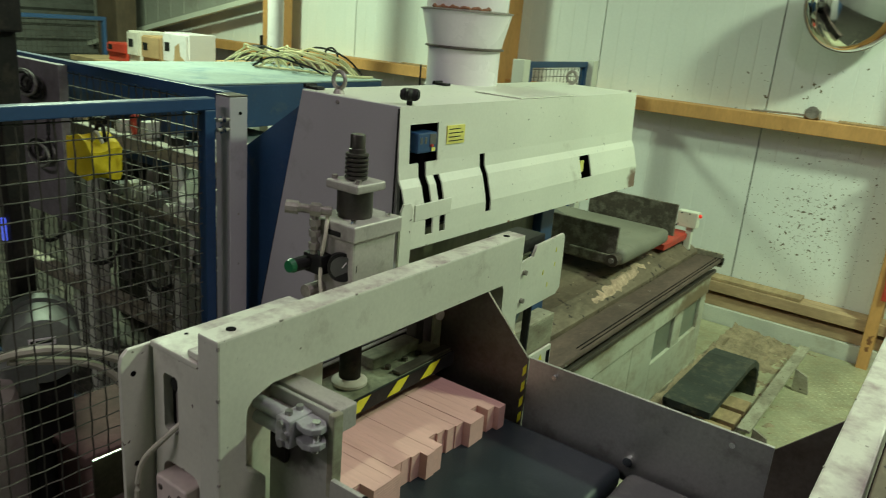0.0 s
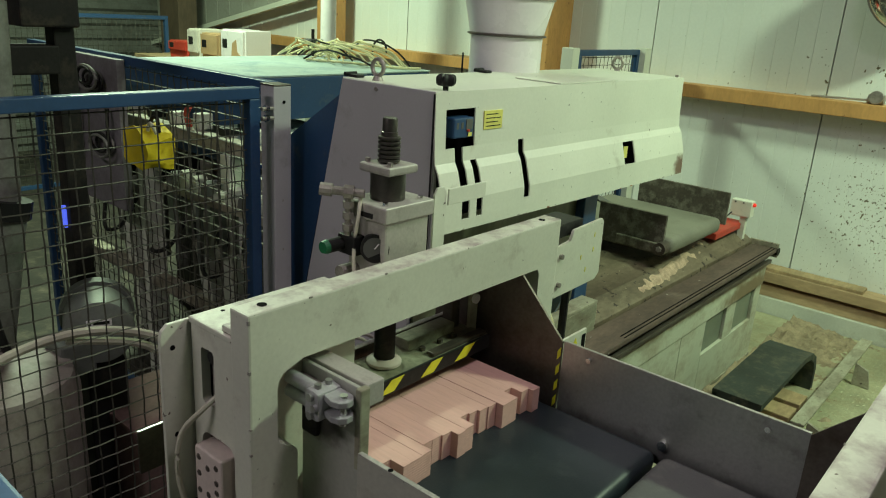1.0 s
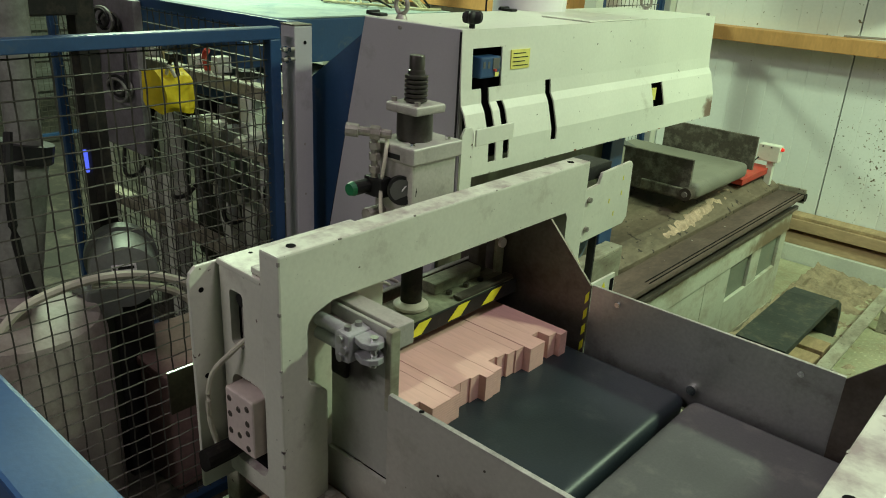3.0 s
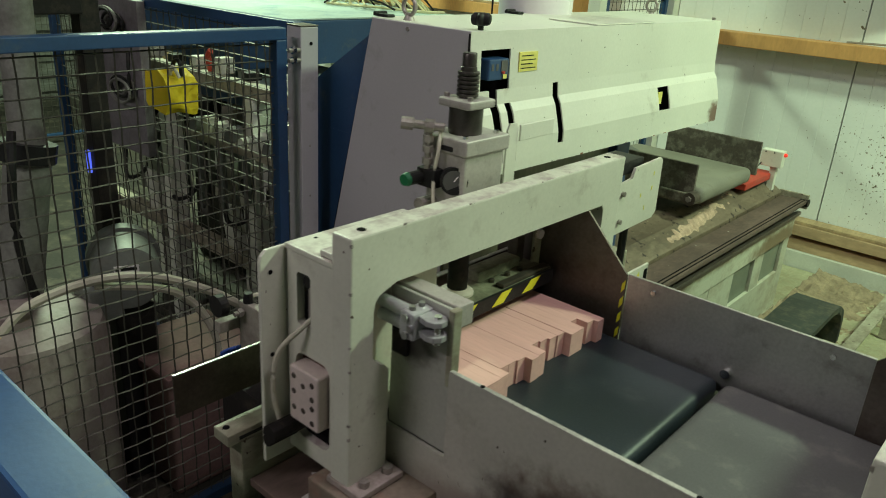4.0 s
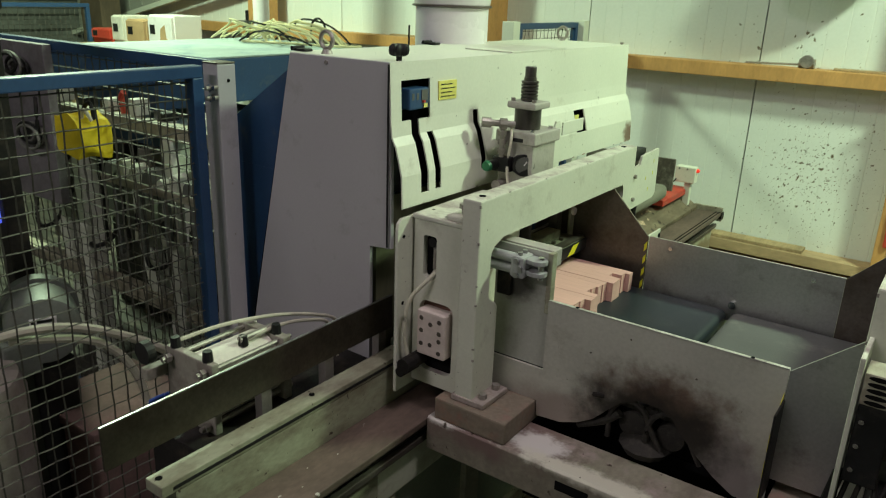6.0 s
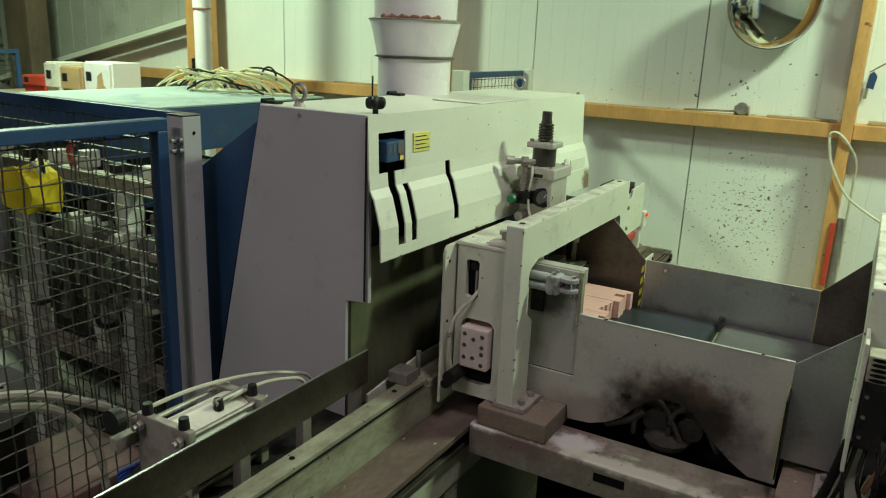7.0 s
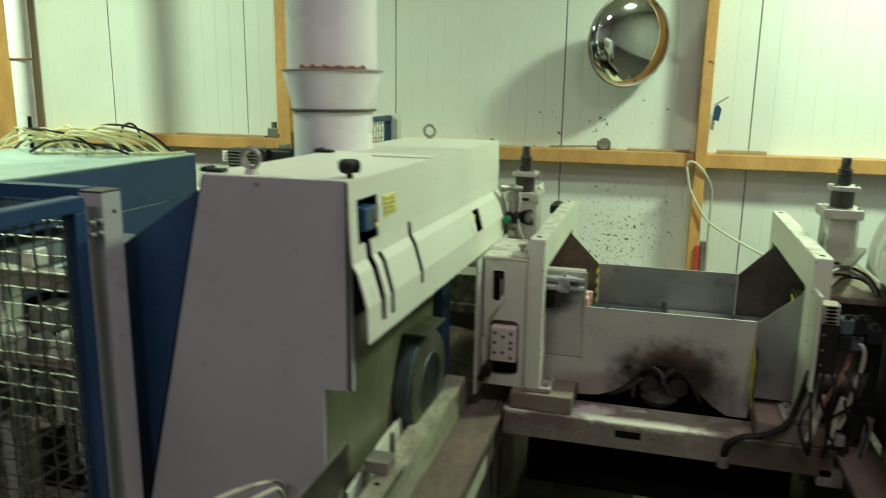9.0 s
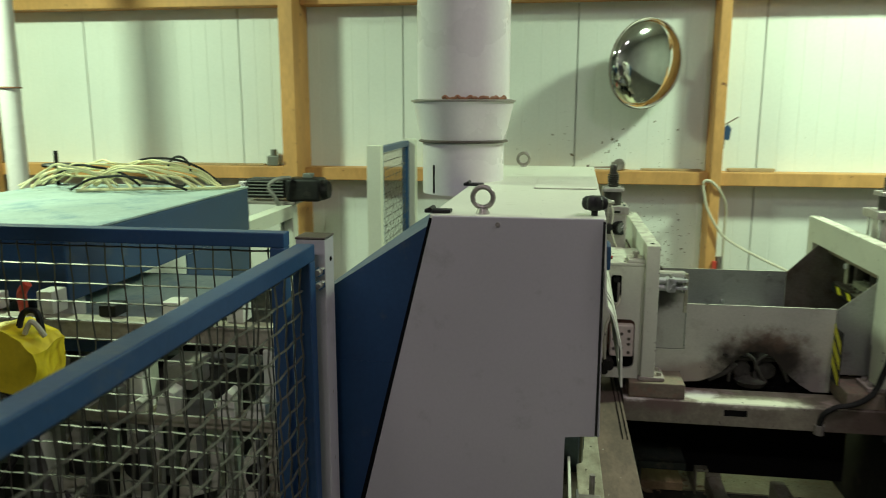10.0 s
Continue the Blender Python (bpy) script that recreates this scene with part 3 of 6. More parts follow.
def shaping_machine(m, flip, label):
    t = thing("shaping_machine", label, "machine", "shaping machines")
    t.matrix_basis = m
    f = flip
    part("end_panel", prism([(f * x, z) for x, z in ((-0.343, 1.476), (0.0, 1.478), (0.006, 1.025), (-0.066, 1.021), (-0.066, 0.45), (-0.59, 0.45))], "y", -0.006, 0.006, 0.002), M_GREY, t, "lavender-grey painted end panel with sloping edge")
    part("rubber_edge", prism([(f * x, z) for x, z in ((-0.336, 1.470), (-0.352, 1.470), (-0.604, 0.45), (-0.585, 0.45))], "y", 0.002, 0.03), M_HOLE, t)
    part("body", prism([(f * x, z) for x, z in ((-0.352, 1.455), (-0.66, 1.254), (-0.66, 1.145), (-0.07, 1.145), (-0.07, 1.455))], "y", 0.032, 1.28), M_BLUE, t, "blue painted machine body")
    part("lower_body", prism([(f * x, z) for x, z in ((-0.66, 1.1448), (-0.66, 0.45), (-0.10, 0.45), (-0.10, 1.1448))], "y", 0.032, 0.80), M_BLUE, t, "blue painted lower body")
    w = box(min(f * -0.35, 0), max(f * -0.35, 0), 0.0, 1.297, 1.470, 1.478, 0.002)
    part("top_plate", w, M_PAINT, t, "pale sheet top of the hood")
    part("hatch", box(min(f * -0.17, f * -0.004), max(f * -0.17, f * -0.004), 0.52, 0.84, 1.479, 1.482, 0.001), M_PAINT, t, "thin sheet hatch on the hood")
    hood_cover(t, f)
    # Sheet added behind the slots; their inner shade is its near-black colour.
    part("inner_plate", box(*sorted((f * -0.055, f * -0.045)), 0.01, 1.29, 1.15, 1.468), M_HOLE, t)
    part("seam", box(*sorted((f * 0.0012, f * -0.004)), -0.0135, -0.0118, 1.03, 1.474), M_BLACK, t, "dark joint between panel and cover")
    random.seed(31)
    for k in range(9):
        y = random.uniform(0.05, 1.22)
        part("paint_chip", box(*sorted((f * 0.0425, f * 0.0478)), y, y + random.uniform(0.004, 0.022), 1.1375, 1.1375 + random.uniform(0.002, 0.005)), M_RUST if k % 2 else M_CAST, t)
    knob(t, f * -0.02, 0.045, 1.478)
    for y in (0.030, 0.570):
        hp = part("lid_hinge", box(*sorted((f * -0.365, f * -0.310)), y - 0.014, y + 0.014, 1.4785, 1.486, 0.003), M_BLACK, t, "black hinge on the hood edge")
        part("pin", cyl((f * -0.352, y - 0.02, 1.486), (f * -0.352, y + 0.02, 1.486), 0.005, None, 10), M_BLACK, hp)
    eyebolt(t, f * -0.245, 0.03, 1.478)
    eyebolt(t, f * -0.25, 1.26, 1.472)
    sw = part("switch", box(*sorted((f * -0.03, f * 0.016)), 0.045, 0.118, 1.365, 1.415, 0.004), M_BLUE, t, "blue switch box in the opening")
    part("button", cyl((f * 0.016, 0.095, 1.383), (f * 0.022, 0.095, 1.383), 0.0035, None, 12), M_RED, sw, "small red button")
    part("switch_face", box(*sorted((f * 0.016, f * 0.0175)), 0.088, 0.112, 1.385, 1.411, 0.0005), M_DIAL, sw, "dark switch face")
    part("print_bar", box(*sorted((f * 0.0175, f * 0.0182)), 0.096, 0.110, 1.368, 1.378), M_LABEL, sw, "small pale tag")
    for y in (0.053, 0.070):
        part("print_bar", box(*sorted((f * 0.016, f * 0.0168)), y, y + 0.008, 1.388, 1.404), M_DIAL, sw)
    part("label_plate", box(*sorted((f * 0.004, f * 0.0085)), 0.168, 0.242, 1.378, 1.425), M_LABEL, t, "yellow warning label with small black print")
    for k in range(4):
        part("print_bar", box(*sorted((f * 0.0085, f * 0.0092)), 0.175, 0.235 - 0.012 * (k % 2), 1.385 + 0.010 * k, 1.3872 + 0.010 * k), M_BLACK, t)
    part("sticker", box(*sorted((f * 0.018, f * 0.022)), 0.888, 0.915, 1.23, 1.268), M_LABEL, t, "yellow sticker inside the opening")
    part("bolt", cyl((f * -0.02, 1.285, 1.478), (f * -0.02, 1.285, 1.486), 0.006, None, 6), M_CAST, t)
    part("bolt", cyl((f * -0.21, -0.006, 1.462), (f * -0.21, -0.010, 1.462), 0.005, None, 8), M_CAST, t)
    if m.translation.x > 1:
        # Second machine's pedestal is near-black: the shade there is put into colour.
        part("pedestal", box(-0.58, -0.07, 0.05, 1.25, 0.0, 0.449, 0.004), M_MAST, t, "pedestal darkened in place of shade")
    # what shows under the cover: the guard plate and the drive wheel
    # The second machine gets a shade-dark copy of the olive plate.
    part("guard_plate", box(*sorted((f * -0.085, f * -0.075)), 0.03, 0.796, 0.60, 1.13), M_OLIVE if m.translation.x < 1 else M_MAST, t, "guard plate under the hood, olive stained, shade-dark on the second machine")
    if m.translation.x > 1:
        return t
    wh = part("guard_ring", lathe([(0.10, -0.06), (0.15, -0.06), (0.155, -0.03), (0.155, 0.0), (0.145, 0.004), (0.0, 0.004)], (f * -0.02, 0.590, 0.812), 40, "x"), M_DISC, t, "round olive cutter guard with dark blue rim", True)
    part("rim", lathe([(0.156, -0.055), (0.162, -0.05), (0.162, -0.01), (0.156, -0.006)], (f * -0.02, 0.590, 0.812), 40, "x"), M_RIM, wh, "", True)
    part("column", box(*sorted((f * -0.10, f * -0.045)), 0.800, 0.880, 0.56, 1.135, 0.004), M_BLUE, t, "blue painted column")
    part("bracket", box(*sorted((f * -0.07, f * 0.0)), 0.50, 0.68, 0.980, 0.988, 0.003), M_DISC, t)
    part("wear_ring", lathe([(0.088, 0.004), (0.091, 0.007), (0.094, 0.004)], (f * -0.02, 0.590, 0.812), 40, "x"), M_RIM, wh, "", True)
    return t


shaping_machine(pose(0, 0, 0, 0, 0, -1.6), 1, "long pale wood shaping machine with a folded hood and blue body")
shaping_machine(pose(1.285, 1.10, 0, 0, 0, 180), 1, "second pale shaping machine, set further along the line")


# ---- the fixed bed under the machine and its outfeed ----
def machine_bed():
    t = thing("machine_bed", "pale steel bed of the shaping line, dusty and oil stained", "machine bed")
    part("top_beam", box(-0.5, 0.135, -0.20, 2.42, 0.44, 0.560, 0.004), M_BEDSIDE, t, "stained pale top beam")
    part("end_beam", prism([(0.0, 0.5605), (0.0, 0.50), (-0.03, 0.47), (-0.06, 0.44), (0.135, 0.44), (0.135, 0.5605)], "y", -0.70, -0.201, 0.003), M_RAILPAINT, t, "curved pale end of the beam")
    for y in (-0.2, 0.2, 1.0):
        part("leg", box(-0.48, 0.130, y, y + 0.075, 0.0, 0.44, 0.004), M_PAINT_D, t)
    part("back_plate", box(-0.44, 0.112, -0.15, 2.4, 0.02, 0.44), M_INSET, t, "grey-green inner sheet of the bed")
    for y0, y1, z0, z1 in ((1.08, 1.46, 0.061, 0.438), (1.463, 1.72, 0.061, 0.438), (1.72, 2.335, 0.061, 0.268), (1.965, 2.08, 0.269, 0.438), (2.335, 2.418, 0.061, 0.438)):
        part("side_sheet", box(0.1125, 0.1285, y0, y1, z0, z1, 0.003), M_BEDSIDE, t, "pale side sheet of the bed")
    part("foot_beam", box(-0.48, 0.133, -0.20, 2.42, 0.001, 0.06, 0.003), M_PAINT_D, t)
    for x, z in ((0.115, 0.585), (0.135, 0.566), (0.10, 0.60)):
        part("slide_rail", box(x, x + 0.02, -0.68, 2.42, z - 0.012, z + 0.006, 0.003), M_DARK_STEEL, t, "dark greasy slide rail")
    part("guide_plate", box(0.046, 0.168, -0.67, 2.42, 0.612, 0.630, 0.003), M_GUIDE, t, "flat guide plate under red-brown dust")
    for x in (0.140, 0.155):
        part("groove", box(x, x + 0.0045, 0.86, 2.415, 0.6303, 0.6315), M_HOLE, t, "dark oily groove")
    part("end_roller", cyl((0.135, 2.43, 0.615), (0.175, 2.43, 0.615), 0.020, None, 16), M_MAST, t, "small dark roller", True)
    part("end_cap", box(0.03, 0.172, 2.421, 2.436, 0.585, 0.655, 0.003), M_PAINT_D, t)
    part("rail_face", box(0.0, 0.045, -0.685, 0.85, 0.561, 0.725, 0.004), M_RAILPAINT, t, "pale rail side with rust and oil")
    part("fence_rail", box(-0.004, 0.047, -0.715, 0.22, 0.7265, 0.752, 0.003), M_RAILPAINT, t, "pale painted rail with a slot")
    part("rail_slot", box(0.0465, 0.0485, -0.69, 0.20, 0.734, 0.741), M_BLACK, t)
    for y in (-0.70, -0.30, 0.1):
        part("bolt", cyl((0.018, y, 0.752), (0.018, y, 0.7535), 0.007, None, 10), M_HOLE, t)
    part("ledge", box(-0.23, -0.002, -0.555, 0.20, 0.57, 0.70, 0.004), M_MAST, t, "dark oily ledge")
    part("ledge", box(-0.40, -0.002, 0.21, 0.85, 0.5605, 0.70, 0.004), M_PAINT_D, t, "pale dusty ledge")
    part("slant_plate", prism([(0.06, 0.70), (0.06, 0.742), (0.30, 0.765), (0.52, 0.762), (0.56, 0.70)], "x", -0.045, -0.038, 0.001), M_PAINT, t, "pale slanted plate beside the cutter")
    stop = part("stop_block", box(-0.03, 0.03, 0.14, 0.20, 0.753, 0.785, 0.003), M_CAST, t, "small grey stop block")
    part("pin", cyl((0.01, 0.23, 0.74), (0.01, 0.23, 0.82), 0.007, None, 10), M_CAST, stop)
    part("clamp_strip", box(-0.02, 0.045, 0.23, 0.85, 0.7255, 0.738, 0.003), M_PAINT_D, t)
    part("chip_tray", prism([(0.044, 0.5605), (0.044, 0.645), (-0.03, 0.69), (-0.10, 0.705), (-0.45, 0.71), (-0.45, 0.5605)], "y", 0.852, 2.42, 0.002), M_TRAY, t, "brown stained chip tray")
    return t


machine_bed()


def infeed_fence():
    t = thing("infeed_fence", "plain dark steel fence plate along the infeed", "fence plate")
    part("plate", box(-0.036, -0.030, -0.775, 0.048, 0.785, 0.875, 0.001), M_PLATE, t, "steel strip with a bright upper edge")
    part("edge", box(-0.0355, -0.0305, -0.775, 0.048, 0.8755, 0.8775), M_STEEL, t)
    for y in (-0.40, -0.2, 0.0):
        part("stay", box(-0.06, -0.036, y, y + 0.03, 0.70, 0.80, 0.002), M_CAST, t)


infeed_fence()


# ---- the travelling carriage, built at its last place ----
carriage = thing("carriage", "travelling steel carriage with two press portals and a belt trough", "carriage")
MX = 0.666


def gantry(f):
    """One press portal; f is 1 for the one beside the first machine, -1 for its mirror image."""
    X = lambda x: x if f > 0 else 2 * MX - x
    B = lambda x0, x1, *r: box(min(X(x0), X(x1)), max(X(x0), X(x1)), *r)
    arch = [(1.226, 0.70), (1.226, 1.205), (2.118, 1.205), (2.118, 0.86), (2.045, 0.86), (2.045, 1.085), (2.035, 1.10), (1.335, 1.10), (1.310, 1.096), (1.290, 1.088), (1.279, 1.074), (1.276, 1.058), (1.276, 0.968), (1.281, 0.954), (1.293, 0.946), (1.313, 0.940), (1.323, 0.928), (1.323, 0.70)]
    g = part("portal", prism(arch, "x", *sorted((X(0.232), X(0.281))), 0.004), M_PORTAL, carriage, "pale painted press portal, edges worn")
    for y in (1.27, 2.07):
        part("hole", cyl((X(0.256), y, 1.204), (X(0.256), y, 1.2062), 0.008, None, 12), M_HOLE, g)
    random.seed(21)
    for k in range(10):
        if k < 7:
            y, z, n = 1.2256, random.uniform(0.74, 1.19), random.uniform(0.003, 0.008)
            part("paint_chip", B(0.276 + random.uniform(-0.001, 0.002), 0.2815, y, y + 0.004, z, z + n), M_CAST, g)
        else:
            y, n = random.uniform(1.25, 2.08), random.uniform(0.003, 0.007)
            part("paint_chip", B(0.2790, 0.2813, y, y + n, 1.2025, 1.2053), M_CAST, g)
    part("foot", B(0.225, 0.318, 1.222, 1.335, 0.70, 0.714, 0.003), M_FOOT, g, "chipped dusty foot plate")
    for y in (1.25, 1.31):
        part("bolt", cyl((X(0.299), y, 0.714), (X(0.299), y, 0.727), 0.010, None, 6), M_CAST, g)
    part("block", B(0.19, 0.39, 1.205, 1.40, 0.642, 0.699, 0.005, None, 2), M_BLOCK, g, "tan block under the portal foot")
    if f < 0:
        part("deck", B(0.03, 0.231, 1.30, 2.05, 1.06, 1.08, 0.003), M_TRAY, carriage, "dusty deck of the second press")
        part("back_web", B(0.10, 0.231, 1.40, 1.44, 0.70, 1.06, 0.003), M_DARK_STEEL, carriage)
        return X, B
    # housing beside the post: front wall with two openings
    h = part("housing", B(0.088, 0.230, 1.264, 1.50, 0.70, 1.125, 0.003), M_PORTAL, carriage, "pale housing beside the portal")
    win, rec = rounded(0.113, 0.152, 0.985, 1.09, 0.008), rounded(0.107, 0.206, 0.738, 0.925, 0.022)
    part("front_wall", holed_plate([(0.086, 0.70), (0.231, 0.70), (0.231, 1.125), (0.086, 1.125)], [win, rec], 1.245, 1.2625), M_PORTAL, h, "pale front wall with a slot and a rounded recess")
    part("housing_top", B(0.080, 0.231, 1.243, 1.55, 1.1255, 1.137, 0.003), M_PORTAL, h, "pale dusty top plate")
    part("top_pad", B(0.172, 0.231, 1.250, 1.335, 1.1372, 1.149, 0.003), M_PORTAL, h)
    part("bolt", cyl((X(0.20), 1.285, 1.149), (X(0.20), 1.285, 1.163), 0.007, None, 12), M_CAST, h)
    part("bolt", cyl((X(0.20), 1.285, 1.163), (X(0.20), 1.285, 1.174), 0.013, None, 6), M_CAST, h)
    for x, y in ((0.10, 1.30), (0.13, 1.42), (0.16, 1.27)):
        part("hole", cyl((x, y, 1.1368), (x, y, 1.1376), 0.004, None, 10), M_HOLE, h)
    # Slot and lower recess backs are near-black: their inner shade is painted in.
    part("window_back", box(0.108, 0.158, 1.2628, 1.2636, 0.98, 1.095), M_HOLE, h)
    part("recess_back", box(0.102, 0.21, 1.2628, 1.2636, 0.80, 0.93), M_REDBROWN, h)
    part("recess_back", box(0.102, 0.21, 1.2628, 1.2636, 0.735, 0.799), M_HOLE, h)
    part("slot_pin", cyl((0.134, 1.252, 1.072), (0.134, 1.2625, 1.072), 0.012, None, 14), M_BLACK, h)
    part("slot_rod", cyl((0.142, 1.255, 0.99), (0.142, 1.255, 1.06), 0.005, None, 10), M_CAST, h)
    p = part("pad", B(0.116, 0.200, 1.222, 1.2625, 0.790, 0.908, 0.006, None, 3), M_PAD, h, "drilled pinkish pad block")
    for i, (x, z) in enumerate(((0.13, 0.888), (0.183, 0.888), (0.157, 0.876), (0.13, 0.855), (0.183, 0.858), (0.183, 0.838), (0.13, 0.82), (0.157, 0.822), (0.183, 0.806))):
        part("bolt", cyl((x, 1.2222, z), (x, 1.2208, z), 0.0065, 0.0055, 12), M_DARK_STEEL, p)
    pl = part("side_plate", prism([(1.190, 0.68), (1.190, 1.105), (1.194, 1.12), (1.205, 1.13), (1.50, 1.13), (1.50, 0.68)], "x", 0.070, 0.079, 0.002), M_PORTAL, carriage, "pale flange plate with a rounded corner")
    for z in (1.085, 0.915):
        part("hole", cyl((0.0788, 1.212, z), (0.0794, 1.212, z), 0.005, None, 10), M_HOLE, pl)
    part("stop_rod", cyl((X(0.112), 1.175, 0.768), (X(0.112), 1.25, 0.768), 0.019, None, 14), M_MAST, h, "black greasy stop rod")
    part("stop_rod", cyl((X(0.098), 1.180, 0.745), (X(0.098), 1.25, 0.745), 0.013, None, 12), M_MAST, h)
    part("air_tube", tube([(X(0.15), 1.262, 1.01), (X(0.14), 1.23, 0.985), (X(0.105), 1.205, 0.93), (X(0.095), 1.20, 0.85), (X(0.10), 1.21, 0.78)], 0.005), M_TUBE, h, "thin cream air tube", True)
    # far bracket plate
    b = part("bracket_plate", prism([(2.13, 1.128), (2.195, 1.130), (2.205, 1.158), (2.345, 1.165), (2.355, 1.155), (2.36, 1.01), (2.34, 0.995), (2.14, 0.99), (2.13, 1.0)], "x", *sorted((X(0.262), X(0.270))), 0.002), M_PORTAL, carriage, "pale bracket plate with slots")
    for y, z in ((2.15, 1.025), (2.15, 1.10)):
        part("bolt", cyl((X(0.27), y, z), (X(0.278), y, z), 0.007, None, 8), M_CAST, b)
    part("rod", cyl((X(0.245), 2.24, 0.80), (X(0.245), 2.24, 1.02), 0.011, None, 10), M_BLACK, b)
    part("pipe", tube([(X(0.21), 2.15, 0.98), (X(0.24), 2.17, 0.93), (X(0.25), 2.19, 0.86), (X(0.22), 2.20, 0.80)], 0.009), M_CREAM, b, "", True)
    part("fitting", cyl((X(0.20), 2.15, 0.92), (X(0.25), 2.15, 0.92), 0.022, None, 14), M_PAD, b)
    for yy, zz in ((2.25, 1.07), (2.28, 1.03), (2.31, 1.08), (2.31, 1.12)):
        part("chalk_mark", B(0.2702, 0.2708, yy, yy + 0.004, zz, zz + 0.012), M_LIME, b)
    part("terminal", B(0.17, 0.255, 2.125, 2.27, 1.14, 1.175, 0.003), M_BLACK, b)
    return X, B


def cylinder_press(X, B, first):
    c = part("cylinder", B(0.088, 0.192, 1.608, 1.735, 1.10, 1.29, 0.006) if first else lathe([(0.05, 1.08), (0.05, 1.29)], (X(0.137), 1.667, 0), 24), M_ALU, carriage, "grey pneumatic press cylinder", not first)
    part("cap", B(0.080, 0.200, 1.600, 1.743, 1.262, 1.295, 0.005, None, 3), M_ALU, c)
    part("base_flange", B(0.07, 0.20, 1.59, 1.745, 1.085, 1.10, 0.003), M_PAINT_D, c)
    if first:
        part("deck", B(0.083, 0.231, 1.551, 2.05, 1.070, 1.0845, 0.003), M_PAINT_D, carriage, "dusty deck behind the portal beam")
    for x in (0.093, 0.181):
        for y in (1.617, 1.718):
            part("tie_rod", cyl((X(x), y, 1.10), (X(x), y, 1.302), 0.006, None, 8), M_CHROME, c)
    part("neck", cyl((X(0.137), 1.667, 1.295), (X(0.137), 1.667, 1.354), 0.036, None, 24), M_BLACKSTEEL, c, "", True)
    part("collar", B(0.094, 0.180, 1.625, 1.710, 1.350, 1.368, 0.006, None, 3), M_ALU, c)
    for x in (0.105, 0.168):
        part("bolt", cyl((X(x), 1.64, 1.368), (X(x), 1.64, 1.376), 0.006, None, 6), M_CAST, c)
    w = bmesh.new()
    ridges = [(0.0165, 1.368)]
    for k in range(6):
        z = 1.370 + 0.0088 * k
        ridges += [(0.017, z), (0.0225, z + 0.0012), (0.0235, z + 0.004), (0.0225, z + 0.0068), (0.017, z + 0.008)]
    ridges += [(0.0165, 1.430), (0.0150, 1.431), (0.0150, 1.456), (0.0135, 1.458)]
    lathe(ridges, (X(0.137), 1.667, 0), 24, "z", w)
    part("spring", w, M_BLACKSTEEL, c, "coil spring on the rod", True)
    part("rod", cyl((X(0.152), 1.660, 0.94), (X(0.152), 1.660, 1.10), 0.023, None, 20), M_MAST, c, "black press rod", True)
    part("rod_foot", lathe([(0.034, 0.0), (0.038, 0.003), (0.038, 0.009), (0.026, 0.017)], (X(0.152), 1.660, 0.9308), 24), M_PAD, c, "pale round rod foot", True)
    bar = part("pressure_bar", B(0.100, 0.209, 1.42, 1.955, 0.921, 0.9305, 0.002), M_BAR, carriage, "oily press bar with yellow-black warning stripes")
    part("lip", B(0.209, 0.216, 1.42, 1.955, 0.897, 0.931, 0.002), M_BLACK, bar)
    for y in (1.585, 1.710, 1.825):
        part("stripe", prism([(y, 0.902), (y + 0.042, 0.902), (y + 0.072, 0.9295), (y + 0.034, 0.9295)], "x", *sorted((X(0.2165), X(0.2172)))), M_LIME, bar)
    part("rib", B(0.185, 0.2085, 1.76, 1.95, 0.9308, 0.940, 0.003), M_DARK_STEEL, bar)
    part("block", B(0.105, 0.150, 1.74, 1.90, 0.9308, 0.957, 0.004), M_BAR, bar)
    for y in (1.77, 1.83, 1.88):
        part("bolt", cyl((X(0.165), y, 0.9305), (X(0.165), y, 0.939), 0.007, None, 6), M_DARK_STEEL, bar)
    rear = part("rear_plate", B(0.075, 0.085, 1.505, 1.965, 0.80, 0.945, 0.002), M_DARK_STEEL, carriage, "dark rear plate of the press")
    part("top_edge", B(0.0745, 0.0855, 1.505, 1.965, 0.9453, 0.9478), M_EDGE, rear, "worn bright edge")
    part("guide_post", B(0.105, 0.135, 1.905, 1.935, 0.9310, 1.069, 0.003), M_DARK_STEEL, carriage, "dark upright guide post")
    strip = part("pale_strip", B(0.150, 0.158, 1.945, 1.975, 0.905, 1.069, 0.002), M_PAINT_D, carriage, "narrow pale upright strip")
    part("white_knob", cyl((X(0.158), 1.96, 1.005), (X(0.166), 1.96, 1.005), 0.012, None, 14), M_WHITE, strip)
    if not first:
        return
    # air regulator with gauge on the first press
    r = part("regulator", box(0.085, 0.135, 1.535, 1.605, 1.165, 1.205, 0.004), M_BLACK, c, "black air regulator")
    part("knob_body", cyl((0.095, 1.535, 1.185), (0.095, 1.498, 1.185), 0.014, None, 16), M_BLACK, r)
    part("green_knob", cyl((0.095, 1.498, 1.185), (0.095, 1.488, 1.185), 0.015, 0.012, 16), M_GREENB, r, "green regulator knob")
    st = cyl((0.11, 1.54, 1.205), (0.11, 1.54, 1.285), 0.007, None, 12)
    for z in (1.215, 1.24, 1.262):
        cyl((0.11, 1.54, z), (0.11, 1.54, z + 0.013), 0.0115, None, 6, st)
    part("stem", st, M_CAST, r)
    part("gauge", cyl((0.148, 1.582, 1.185), (0.172, 1.556, 1.188), 0.029, None, 24), M_BLACK, r, "round black pressure gauge")
    part("dial", cyl((0.1721, 1.5559, 1.188), (0.1728, 1.5552, 1.188), 0.023, None, 24), M_DIAL, r)
    part("needle", cyl((0.1730, 1.5550, 1.188), (0.1790, 1.5600, 1.199), 0.0014, None, 6), M_WHITE, r)
